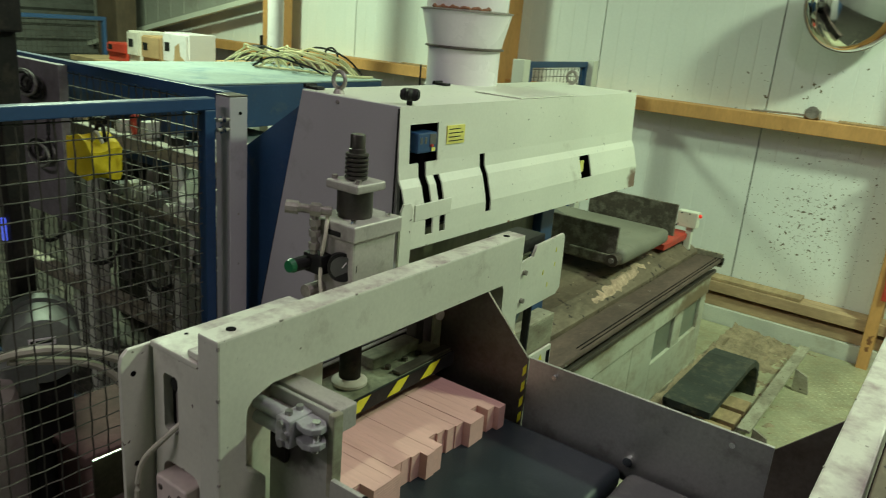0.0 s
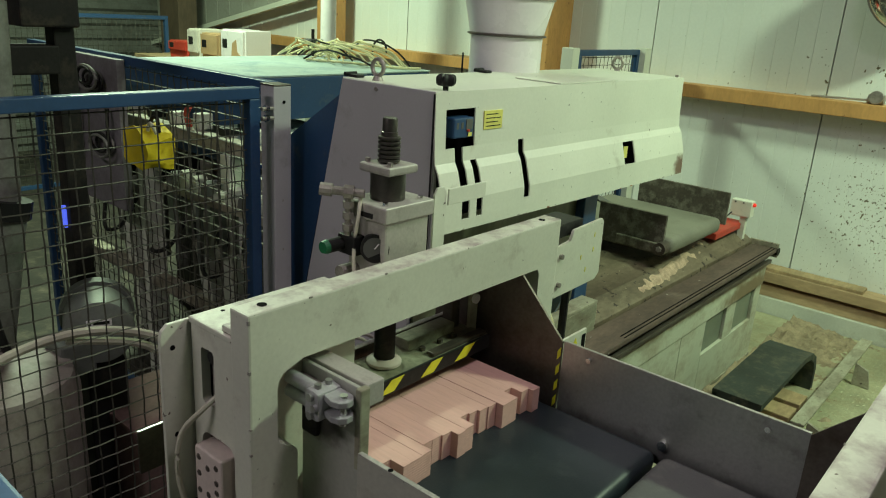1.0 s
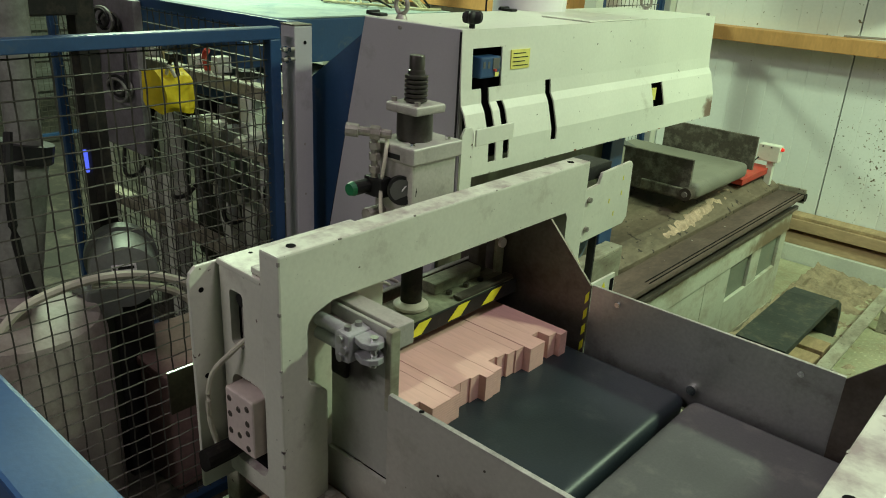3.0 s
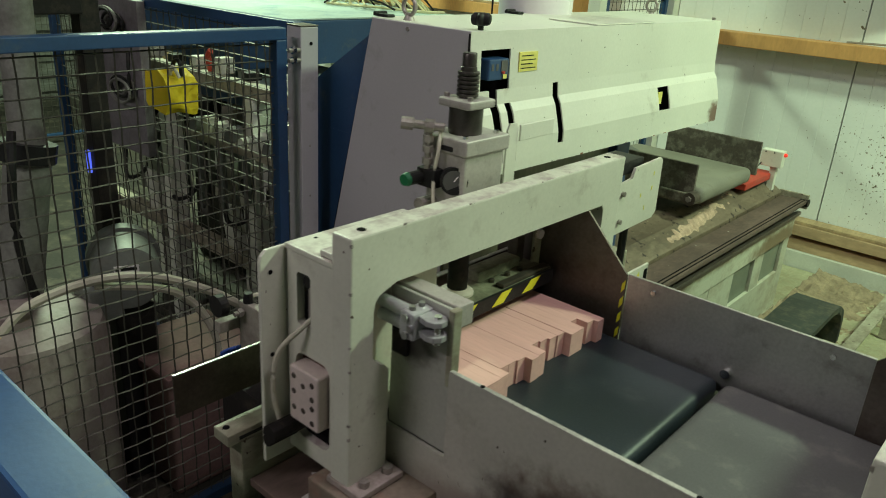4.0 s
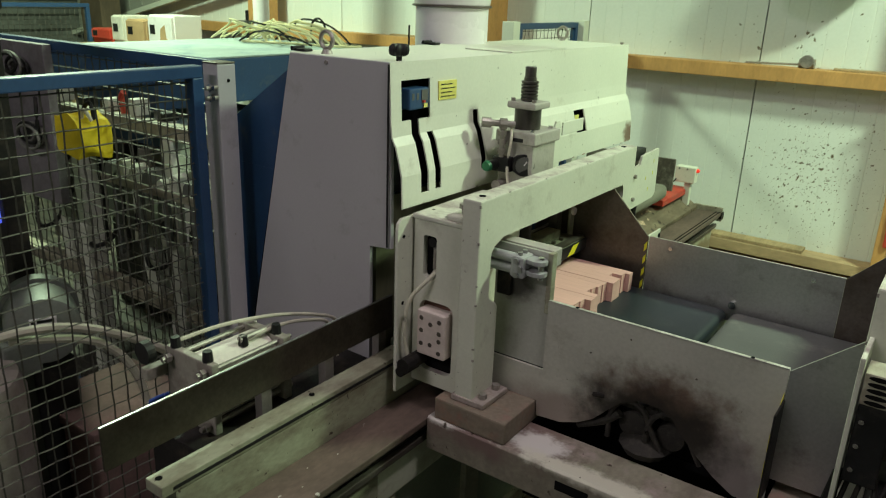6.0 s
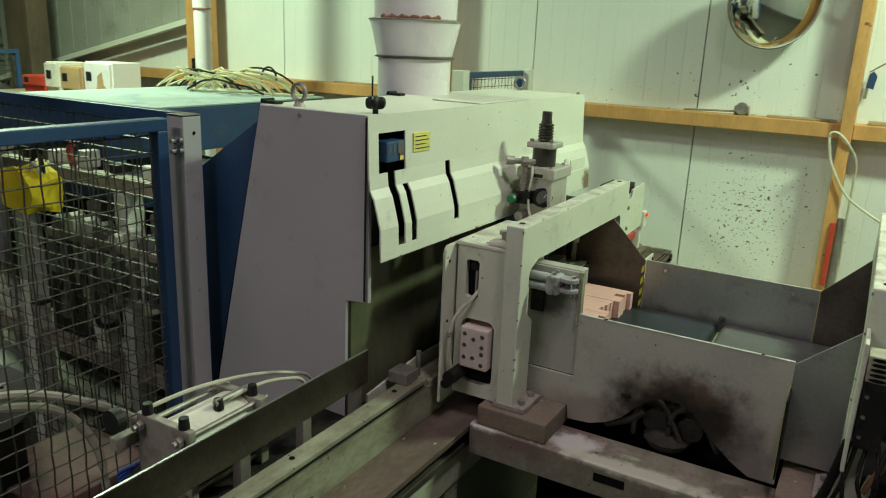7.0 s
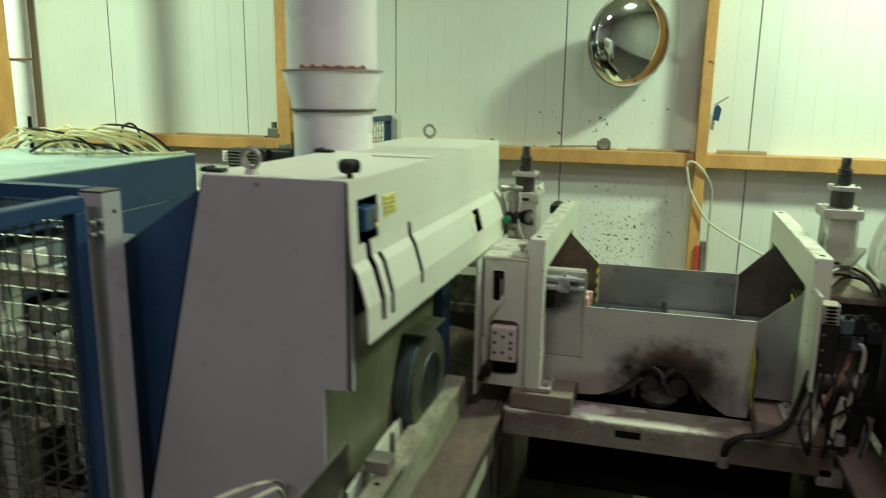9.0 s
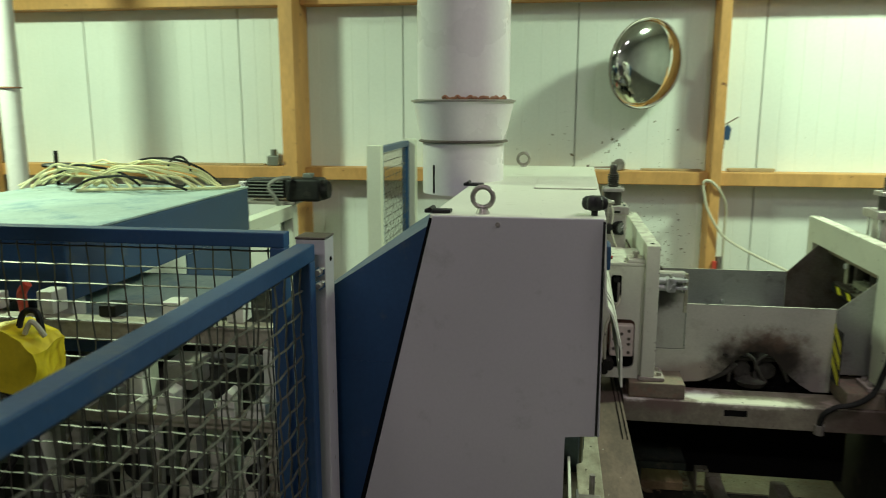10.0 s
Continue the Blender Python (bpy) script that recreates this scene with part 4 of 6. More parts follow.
    tee = cyl((0.135, 1.56, 1.292), (0.078, 1.515, 1.296), 0.009, None, 12)
    cyl((0.085, 1.52, 1.2955), (0.066, 1.505, 1.297), 0.0135, None, 10, tee)
    cyl((0.118, 1.547, 1.293), (0.103, 1.535, 1.294), 0.0145, None, 8, tee)
    part("elbow", tee, M_CAST, r)
    part("air_tube", tube([(0.125, 1.56, 1.29), (0.135, 1.545, 1.25), (0.13, 1.54, 1.19), (0.145, 1.53, 1.13), (0.16, 1.55, 1.10)], 0.004), M_TUBE, r, "", True)
    part("tag", box(0.13, 0.165, 1.5535, 1.5548, 1.248, 1.258), M_BLACK, r)
    part("nipple", cyl((0.11, 1.52, 1.13), (0.11, 1.60, 1.13), 0.014, None, 12), M_CAST, r)
    for o in [r] + [ch for ch in r.children]:
        o.data.transform(Matrix.Translation((0.0, 0.045, 0.02)))
    part("sensor_sheet", prism([(1.792, 1.10), (1.792, 1.285), (1.80, 1.30), (1.822, 1.30), (1.83, 1.285), (1.83, 1.10)], "x", 0.152, 0.157), M_PAINT, c, "bent pale sheet bracket")
    part("sensor_arm", box(0.158, 0.163, 1.832, 1.965, 1.258, 1.295, 0.002), M_PAINT, c, "pale sheet sensor arm")


for side in (1, -1):
    X, B = gantry(side)
    cylinder_press(X, B, side == 1)


def trough():
    # near wall with its cut-out at the foot, far wall, wings with sloping tops
    dome = [(0.87, 0.645), (0.825, 0.672), (0.778, 0.712), (0.745, 0.745), (0.722, 0.774), (0.690, 0.789), (0.645, 0.790), (0.605, 0.772), (0.572, 0.738), (0.542, 0.705), (0.505, 0.682), (0.46, 0.665), (0.395, 0.66)]
    near = part("near_wall", prism([(0.25, 0.786), (0.403, 0.786), (0.403, 0.964), (0.931, 0.964), (0.931, 0.645)] + dome + [(0.392, 0.70), (0.25, 0.70)], "y", 1.348, 1.356), M_SOOT, carriage, "thin sheet steel trough wall with burnt oil stain")
    part("top_edge", box(0.404, 0.9305, 1.3475, 1.3565, 0.9643, 0.9668, 0.0008), M_EDGE, near, "worn bright upper edge")
    for x in (0.475, 0.86):
        part("hole", cyl((x, 1.352, 0.9665), (x, 1.352, 0.9674), 0.0045, None, 12), M_HOLE, near)
    for x, z in ((0.61, 0.93), (0.76, 0.885), (0.52, 0.87)):
        part("rivet", cyl((x, 1.348, z), (x, 1.3472, z), 0.0022, None, 10), M_DARK_STEEL, near)
    part("far_wall", box(0.402, 0.933, 1.984, 1.990, 0.77, 0.967), M_STEEL, carriage, "thin sheet steel trough wall")
    part("top_edge", box(0.402, 0.933, 1.9835, 1.9905, 0.9673, 0.969, 0.0006), M_EDGE, carriage, "worn bright upper edge")
    part("far_wing", prism([(0.02, 1.097), (0.272, 1.097), (0.40, 0.967), (0.40, 0.78), (0.02, 0.78)], "y", 1.980, 1.986), M_DARK_STEEL, carriage, "dark steel wing plate")
    part("far_wing", prism([(2 * MX - 0.02, 1.097), (2 * MX - 0.272, 1.097), (0.934, 0.967), (0.934, 0.78), (2 * MX - 0.02, 0.78)], "y", 1.980, 1.986), M_DARK_STEEL, carriage, "dark steel wing plate")
    part("near_wing", prism([(0.933, 0.964), (1.06, 1.075), (1.06, 0.72), (0.933, 0.72)], "y", 1.344, 1.350), M_STEEL, carriage, "thin steel wing plate")
    for k in range(4):
        z = 0.80 + 0.04 * k
        part("stripe", prism([(0.391, z), (0.399, z + 0.012), (0.399, z + 0.034), (0.391, z + 0.022)], "y", 1.9785, 1.9795), M_LIME, carriage)
    tape = part("tape_strip", box(0.930, 0.934, 1.270, 1.349, 0.70, 0.90, 0.001), M_BLACK, carriage, "black and yellow warning tape")
    for k in range(3):
        z = 0.70 + 0.06 * k
        part("stripe", prism([(1.272, z), (1.347, z + 0.06), (1.347, z + 0.095), (1.272, z + 0.035)], "x", 0.929, 0.9298), M_LIME, tape)
    cp = part("corner_plate", prism([(1.991, 0.966), (2.095, 0.966), (2.095, 0.86), (2.05, 0.86), (1.991, 0.90)], "x", 0.390, 0.396, 0.001), M_PORTAL, carriage, "pale corner plate with a yellow sticker")
    part("sticker", prism([(2.015, 0.915), (2.066, 0.905), (2.046, 0.956)], "x", 0.3965, 0.3972), M_LIME, cp, "yellow triangular sticker")
    part("cut", box(0.3965, 0.3972, 2.074, 2.090, 0.88, 0.955), M_HOLE, cp)
    for x in (0.47, 0.86):
        part("rivet", cyl((x, 1.978, 0.945), (x, 1.984, 0.945), 0.006, None, 10), M_CHROME, carriage)
    part("screw", cyl((0.667, 1.972, 0.822), (0.667, 1.984, 0.822), 0.011, None, 14), M_CHROME, carriage, "bright socket screw")
    # belts
    part("belt", box(0.06, 0.661, 1.375, 1.975, 0.755, 0.81, 0.026, None, 5), M_BELT, carriage, "dark teal conveyor belt", True)
    part("belt", box(0.673, 1.27, 1.375, 1.975, 0.755, 0.81, 0.026, None, 5), M_BELT2, carriage, "worn grey conveyor belt", True)
    # flap with its latch
    part("clamp_bar", box(0.225, 0.396, 1.3725, 1.412, 1.036, 1.079, 0.003), M_ALU, carriage, "square steel clamp bar")
    fl = part("flap", box(0.25, 0.402, 1.357, 1.365, 0.787, 1.078, 0.002), M_FLAP, carriage, "pale flap plate with worn paint edge")
    part("flap_edge", box(0.391, 0.4045, 1.350, 1.372, 0.93, 1.0795, 0.003), M_RAILPAINT, fl, "chipped pale edge strip")
    lat = part("latch", prism([(0.318, 1.022), (0.318, 1.066), (0.326, 1.071), (0.352, 1.068), (0.352, 1.018), (0.326, 1.016)], "y", 1.306, 1.356, 0.004), M_LATCH, fl, "light grey cast latch with bolts")
    for z in (1.030, 1.056):
        part("latch_rod", cyl((0.250, 1.330, z), (0.319, 1.330, z), 0.0125, None, 16), M_LATCH, lat, "", True)
    part("web", box(0.250, 0.319, 1.336, 1.356, 1.030, 1.056), M_CAST, lat)
    for z in (1.026, 1.054):
        lug = [(0.352, 1.318), (0.375, 1.312), (0.390, 1.316), (0.398, 1.328), (0.397, 1.342), (0.385, 1.352), (0.352, 1.354)]
        part("lug", prism(lug, "z", z, z + 0.011, 0.002), M_LATCH, lat)
    part("hinge_pin", cyl((0.384, 1.332, 1.018), (0.384, 1.332, 1.072), 0.007, None, 12), M_CHROME, lat)
    for x, z in ((0.335, 1.026), (0.335, 1.059), (0.345, 1.042)):
        part("bolt", cyl((x, 1.307, z), (x, 1.300, z), 0.007, None, 10), M_STEEL, lat)
    for x, y in ((0.335, 1.32), (0.335, 1.343)):
        part("bolt", cyl((x, y, 1.068), (x, y, 1.077), 0.006, None, 10), M_STEEL, lat)
    # Dark block standing in for the shadow under the latch.
    part("shade_block", box(0.262, 0.30, 1.345, 1.356, 0.95, 1.015, 0.004), M_MAST, lat)
    # base
    base = part("base_beam", prism([(1.20, 0.552), (1.20, 0.636), (1.205, 0.641), (1.34, 0.641), (1.34, 0.60), (1.22, 0.60), (1.22, 0.552)], "x", 0.172, 1.16, 0.002), M_BASE, carriage, "pale base beam, dusty and oil stained")
    part("slot", box(0.53, 0.61, 1.1985, 1.2005, 0.592, 0.615), M_HOLE, base)
    part("side_beam", box(0.172, 0.23, 1.341, 2.2, 0.57, 0.641, 0.004), M_BASE, carriage)
    part("side_beam", box(1.10, 1.16, 1.341, 2.2, 0.57, 0.641, 0.004), M_PAINT_D, carriage)
    # Two sheets added near-black, so the shade under the carriage is painted in.
    part("apron", box(0.175, 1.16, 1.74, 1.748, 0.10, 0.569), M_HOLE, carriage, "near-black sheet added for the shade under the carriage")
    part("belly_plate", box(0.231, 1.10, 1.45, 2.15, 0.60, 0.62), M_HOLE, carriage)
    # Dark sheet added to hide the belt behind the opening.
    m = part("drive", box(0.56, 0.80, 1.388, 1.390, 0.742, 0.83), M_SOOTY, carriage, "sooty sheet added to hide the belt in the burnt opening")
    for x in (0.625, 0.715):
        part("drive_wheel", cyl((x, 1.380, 0.706), (x, 1.43, 0.706), 0.034, None, 22, None, 0.008), M_SOOTY, m, "sooty drive wheel", True)
        part("loop", tube([(x - 0.050, 1.366, 0.665), (x - 0.046, 1.361, 0.73), (x - 0.028, 1.360, 0.764), (x + 0.002, 1.360, 0.776), (x + 0.030, 1.360, 0.762), (x + 0.050, 1.362, 0.722), (x + 0.075, 1.366, 0.675)], 0.0065), M_SOOTY, m, "dusty hose loop", True)
    part("strut", tube([(0.50, 1.366, 0.668), (0.56, 1.364, 0.70), (0.60, 1.364, 0.735)], 0.010), M_SOOTY, m, "", True)
    part("clod", lathe([(0.0, -0.03), (0.05, -0.02), (0.062, 0.0), (0.03, 0.018), (0.0, 0.022)], (0.66, 1.39, 0.668), 12), M_SOOTY, m, "lump of oily dust", True)
    part("bolt", cyl((0.56, 1.350, 0.772), (0.545, 1.330, 0.780), 0.006, None, 8), M_MAST, m)
    # Added backing sheet; its near-black gives the opening its deep shade.
    part("dark_back", box(0.235, 0.93, 1.452, 1.458, 0.621, 0.80), M_HOLE, carriage, "near-black sheet added for the shade behind the drive")
    part("oil_hose", tube([(0.855, 1.195, 0.565), (0.86, 1.185, 0.62), (0.90, 1.18, 0.655), (0.96, 1.18, 0.67), (1.02, 1.19, 0.71), (1.045, 1.185, 0.79), (1.06, 1.165, 0.89)], 0.0098), M_BLACK, carriage, "thick black hydraulic hose", True)
    part("hose_fitting", cyl((0.855, 1.195, 0.545), (0.855, 1.195, 0.58), 0.018, None, 8), M_CAST, carriage)


trough()


def valve_block():
    v = part("valve_block", box(1.066, 1.116, 1.135, 1.188, 0.895, 1.040, 0.004), M_BLACK, carriage, "black valve block with chrome screws and hoses")
    for z in (0.922, 0.966, 1.010):
        part("screw", cyl((1.076, 1.135, z), (1.076, 1.1295, z), 0.0045, None, 8), M_CHROME, v, "chrome screw head")
    man = part("manifold", box(1.066, 1.110, 1.130, 1.1885, 1.0405, 1.096, 0.003), M_PAINT_D, v, "pale drilled manifold")
    for k in range(5):
        z = 1.047 + 0.0105 * k
        w = bmesh.new()
        oval = [(1.088 + 0.016 * math.cos(a), z + 0.0038 * math.sin(a)) for a in [2 * math.pi * i / 16 for i in range(16)]]
        part("port", prism(oval, "y", 1.1290, 1.1310, 0, w), M_HOLE, man)
    # Valves and hoses take darkened colours, which carry the shade at this end.
    for k, (x, z, m) in enumerate(((1.120, 1.01, M_RIM), (1.156, 1.012, M_BLACK), (1.120, 0.965, M_BLACK), (1.150, 0.962, M_RIM), (1.19, 0.99, M_BLACK))):
        b = part("solenoid", box(x, x + 0.034, 1.15 + 0.01 * (k % 2), 1.21, z, z + 0.042, 0.004), m, v, "small dusty solenoid valve")
        part("plug", cyl((x + 0.017, 1.16, z + 0.042), (x + 0.017, 1.16, z + 0.056), 0.008, None, 10), M_BLACK, b)
    random.seed(12)
    for k in range(9):
        x = 1.06 + 0.018 * k
        part("hose", tube([(x, 1.165, 0.90), (x + random.uniform(-0.02, 0.03), 1.14, 0.82), (x + random.uniform(-0.03, 0.04), 1.15 + 0.008 * k, 0.72), (x + random.uniform(-0.02, 0.05), 1.19, 0.62)], 0.0045), M_MAST, v, "", True)
    part("pale_hose", tube([(1.150, 1.175, 0.995), (1.185, 1.160, 0.975), (1.190, 1.165, 0.92), (1.178, 1.175, 0.84), (1.172, 1.19, 0.76), (1.160, 1.20, 0.71)], 0.0055), M_TUBE, v, "pale air hose", True)
    part("tan_hose", tube([(1.165, 1.19, 0.945), (1.148, 1.175, 0.89), (1.125, 1.17, 0.84), (1.105, 1.18, 0.78)], 0.0065), M_RUST, v, "tan oil hose", True)
    part("fitting", box(1.15, 1.175, 1.175, 1.205, 0.665, 0.70, 0.004), M_CAST, v, "grey hose fitting")
    part("near_plate", box(1.055, 1.063, 1.125, 1.345, 0.84, 1.12, 0.003), M_PORTAL, carriage, "pale flange plate")


valve_block()

# ---- wood blocks lying under the press ----
BLOCKS = []
random.seed(4)
ENDS = (0.345, 0.350, 0.350, 0.384, 0.384, 0.383, 0.361, 0.362, 0.366, 0.384, 0.382, 0.345, 0.350, 0.357, 0.360, 0.379, 0.379, 0.342, 0.372, 0.385)


def wood_block(x1, y0, y1, top):
    """A short sawn piece with fine finger-joint teeth cut into its free end."""
    z0, n = 0.8105, 10
    step = (top - z0) / n
    pts = [(0.085, z0), (0.085, top)]
    for i in range(n, 0, -1):
        pts += [(x1, z0 + step * i), (x1, z0 + step * (i - 0.45)), (x1 - 0.0004, z0 + step * (i - 0.55)), (x1 - 0.0004, z0 + step * (i - 0.95))]
    return part("wood_block", prism(pts, "y", y0, y1), M_PINK)


y = 1.405
for x in ENDS:
    wd = 0.0262
    b = wood_block(x, y, y + wd - 0.0003, 0.866 + 0.0016 * random.random())
    tagged(b, "pinkish sawn wood block lying under the press", "wood block", "wood blocks under the press")
    BLOCKS.append(b)
    y += wd


# ---- guard fences ----
def mesh_panel(parent, along, fixed, a, b, z0, z1, fr=0.032, pitch=0.042, wire=0.0023):
    """A blue frame with crossed wires; along is the axis that it runs."""
    def B(u0, u1, v0, v1, lo, hi, r=0.003):
        return box(u0, u1, v0, v1, lo, hi, r) if along == "x" else box(v0, v1, u0, u1, lo, hi, r)
    h = 0.018
    part("top_bar", B(a, b, fixed - h, fixed + h, z1 - fr, z1), M_BLUE, parent)
    part("bottom_bar", B(a, b, fixed - h, fixed + h, z0, z0 + fr), M_BLUE, parent)
    part("end_bar", B(a, a + fr, fixed - h, fixed + h, z0 + fr, z1 - fr), M_BLUE, parent)
    part("end_bar", B(b - fr, b, fixed - h, fixed + h, z0 + fr, z1 - fr), M_BLUE, parent)
    w = bmesh.new()
    P = (lambda u, v, z: (u, v, z)) if along == "x" else (lambda u, v, z: (v, u, z))
    n, side = int((b - a) / pitch), 0.0021
    m = int((z1 - z0) / pitch)
    for i in range(1, n):
        u = a + i * (b - a) / n
        pts = [P(u, fixed, z0 + fr)] + [P(u, fixed + side * (1 if (i + k) % 2 else -1), z0 + k * (z1 - z0) / m) for k in range(1, m)] + [P(u, fixed, z1 - fr)]
        wire_strip(w, pts, wire)
    for k in range(1, m):
        z = z0 + k * (z1 - z0) / m
        pts = [P(a + fr, fixed, z)] + [P(a + i * (b - a) / n, fixed - side * (1 if (i + k) % 2 else -1), z) for i in range(1, n)] + [P(b - fr, fixed, z)]
        wire_strip(w, pts, wire)
    return tagged(part("wire_mesh", w, M_WIRE, parent, "dark crossed wire mesh"), kind="stuff")


def wire_strip(w, pts, r):
    rings = []
    for i, p in enumerate(pts):
        p = Vector(p)
        d = (Vector(pts[min(i + 1, len(pts) - 1)]) - Vector(pts[max(i - 1, 0)])).normalized()
        s = d.cross(Vector((0.3, 0.5, 0.2)) if abs(d.z) > 0.5 else Vector((0, 0, 1))).normalized()
        u = s.cross(d)
        rings.append([w.verts.new(p + r * (math.cos(a) * s + math.sin(a) * u)) for a in (0, 2.094, 4.189)])
    for a, b in zip(rings, rings[1:]):
        for k in range(3):
            w.faces.new((a[k], a[(k + 1) % 3], b[(k + 1) % 3], b[k]))


def fences():
    f = thing("guard_fence", "blue framed wire mesh guard fence panel", "fence", "guard fences")
    mesh_panel(f, "y", -0.575, -1.75, -0.105, 0.05, 1.432)
    g = thing("guard_fence", "blue framed wire mesh guard fence panel along the machine", "fence", "guard fences")
    mesh_panel(g, "x", 0.02, -2.35, -0.66, 0.05, 1.432)
    p = thing("fence_post", "pale square steel fence post with a flat cap", "post")
    part("tube", box(-0.611, -0.550, -0.063, -0.003, 0.0, 1.432, 0.003), M_GREY, p)
    part("cap", box(-0.612, -0.549, -0.064, -0.002, 1.432, 1.437, 0.002), M_DARK_STEEL, p, "dark flat cap")
    for z in (1.345, 1.372):
        part("hinge", cyl((-0.556, -0.100, z), (-0.556, -0.058, z), 0.006, None, 10), M_CAST, p)
        part("nut", cyl((-0.556, -0.088, z), (-0.556, -0.078, z), 0.0105, None, 6), M_CHROME, p)
    part("bolt", cyl((-0.5502, -0.028, 1.388), (-0.5485, -0.028, 1.388), 0.005, None, 10), M_HOLE, p)
    for z in (0.95, 1.10):
        part("paint_chip", box(-0.5502, -0.5494, -0.036, -0.031, z, z + 0.006), M_CAST, p)
    h = thing("guard_fence", "small blue wire mesh gate behind the hood", "fence", "guard fences")
    mesh_panel(h, "y", -0.985, 2.25, 2.95, 0.05, 1.49)
    q = thing("fence_post", "pale square steel fence post", "post")
    part("tube", box(-1.03, -0.96, 2.17, 2.24, 0.0, 1.50, 0.003), M_PAINT, q)
    copy_thing(q, pose(0.03, 0.78, 0))
    b = thing("guard_bar", "blue painted guard bar close to the operator", "guard bar")
    part("bar", box(-0.28, 0.70, -1.18, -1.10, 1.05, 1.10, 0.006), M_BLUEBAR, b)
    part("leg", box(-0.26, -0.20, -1.17, -1.11, 0.0, 1.05, 0.004), M_BLUE, b)
    part("leg", box(0.60, 0.66, -1.17, -1.11, 0.0, 1.05, 0.004), M_BLUE, b)


fences()


# ---- extraction duct ----
def duct():
    t = thing("extraction_duct", "white plastic dust extraction duct standing on the hood", "duct")
    c = (-0.374, 0.765, 0)
    part("lower_pipe", lathe([(0.121, 1.44), (0.121, 1.592)], c, 40), M_WHITE, t, "", True)
    part("reducer", lathe([(0.124, 1.594), (0.132, 1.63), (0.150, 1.708)], c, 40), M_WHITE, t, "flared white collar", True)
    part("upper_pipe", lathe([(0.136, 1.712), (0.136, 3.69)], c, 40), M_WHITE, t, "", True)
    part("flange", lathe([(0.122, 1.588), (0.133, 1.591), (0.133, 1.595), (0.124, 1.598)], c, 40), M_DARK_STEEL, t, "dull joint ring", True)
    part("flange", lathe([(0.137, 1.704), (0.155, 1.707), (0.155, 1.711), (0.137, 1.714)], c, 40), M_CAST, t, "thin joint flange", True)
    part("seal", tube([(c[0] + 0.139 * math.cos(a), c[1] + 0.139 * math.sin(a), 1.716 + 0.003 * math.sin(23 * a) + 0.002 * math.sin(51 * a)) for a in [math.radians(-108 + 3 * k) for k in range(29)]], 0.0048), M_RUST, t, "ragged red sealing paste", True)
    part("rod", cyl((-0.44, 0.62, 1.45), (-0.44, 0.62, 1.53), 0.003, None, 8), M_BLACK, t)
    p = thing("drain_pipe", "white upright pipe by the wall", "pipe")
    part("lower_pipe", lathe([(0.055, 0.0), (0.055, 1.785)], (-3.05, 2.30, 0), 24), M_WHITE, p, "", True)
    part("collar", lathe([(0.056, 1.784), (0.063, 1.786), (0.063, 1.791), (0.056, 1.793)], (-3.05, 2.30, 0), 24), M_RUST, p, "", True)
    part("upper_pipe", lathe([(0.059, 1.793), (0.059, 3.69)], (-3.05, 2.30, 0), 24), M_WHITE, p, "", True)


duct()


# ---- convex mirror ----
def wall_mirror():
    t = thing("convex_mirror", "round convex safety mirror on the white wall", "mirror")
    R, cap = 0.255, 0.09
    prof = [(R * math.sin(a) , cap * math.cos(a)) for a in [math.pi / 2 * k / 12 for k in range(13)]]
    m = pose(0.40, 3.10, 1.93, 8, 0, 34)
    w = lathe([(r, -h) for r, h in prof], (0, 0, 0), 48, "y")
    bmesh.ops.transform(w, matrix=m, verts=w.verts)
    part("glass", w, M_MIRROR, t, "bulging mirror face", True)
    w = lathe([(R, -0.006), (R + 0.004, -0.004), (R + 0.004, 0.008), (R - 0.02, 0.03), (0.0, 0.03)], (0, 0, 0), 48, "y")
    bmesh.ops.transform(w, matrix=m, verts=w.verts)
    part("rim", w, M_CAST, t, "thin dull rim", True)
    part("arm", cyl((0.40, 3.12, 1.93), (0.44, 3.335, 1.95), 0.02, None, 12), M_BLACK, t)


wall_mirror()

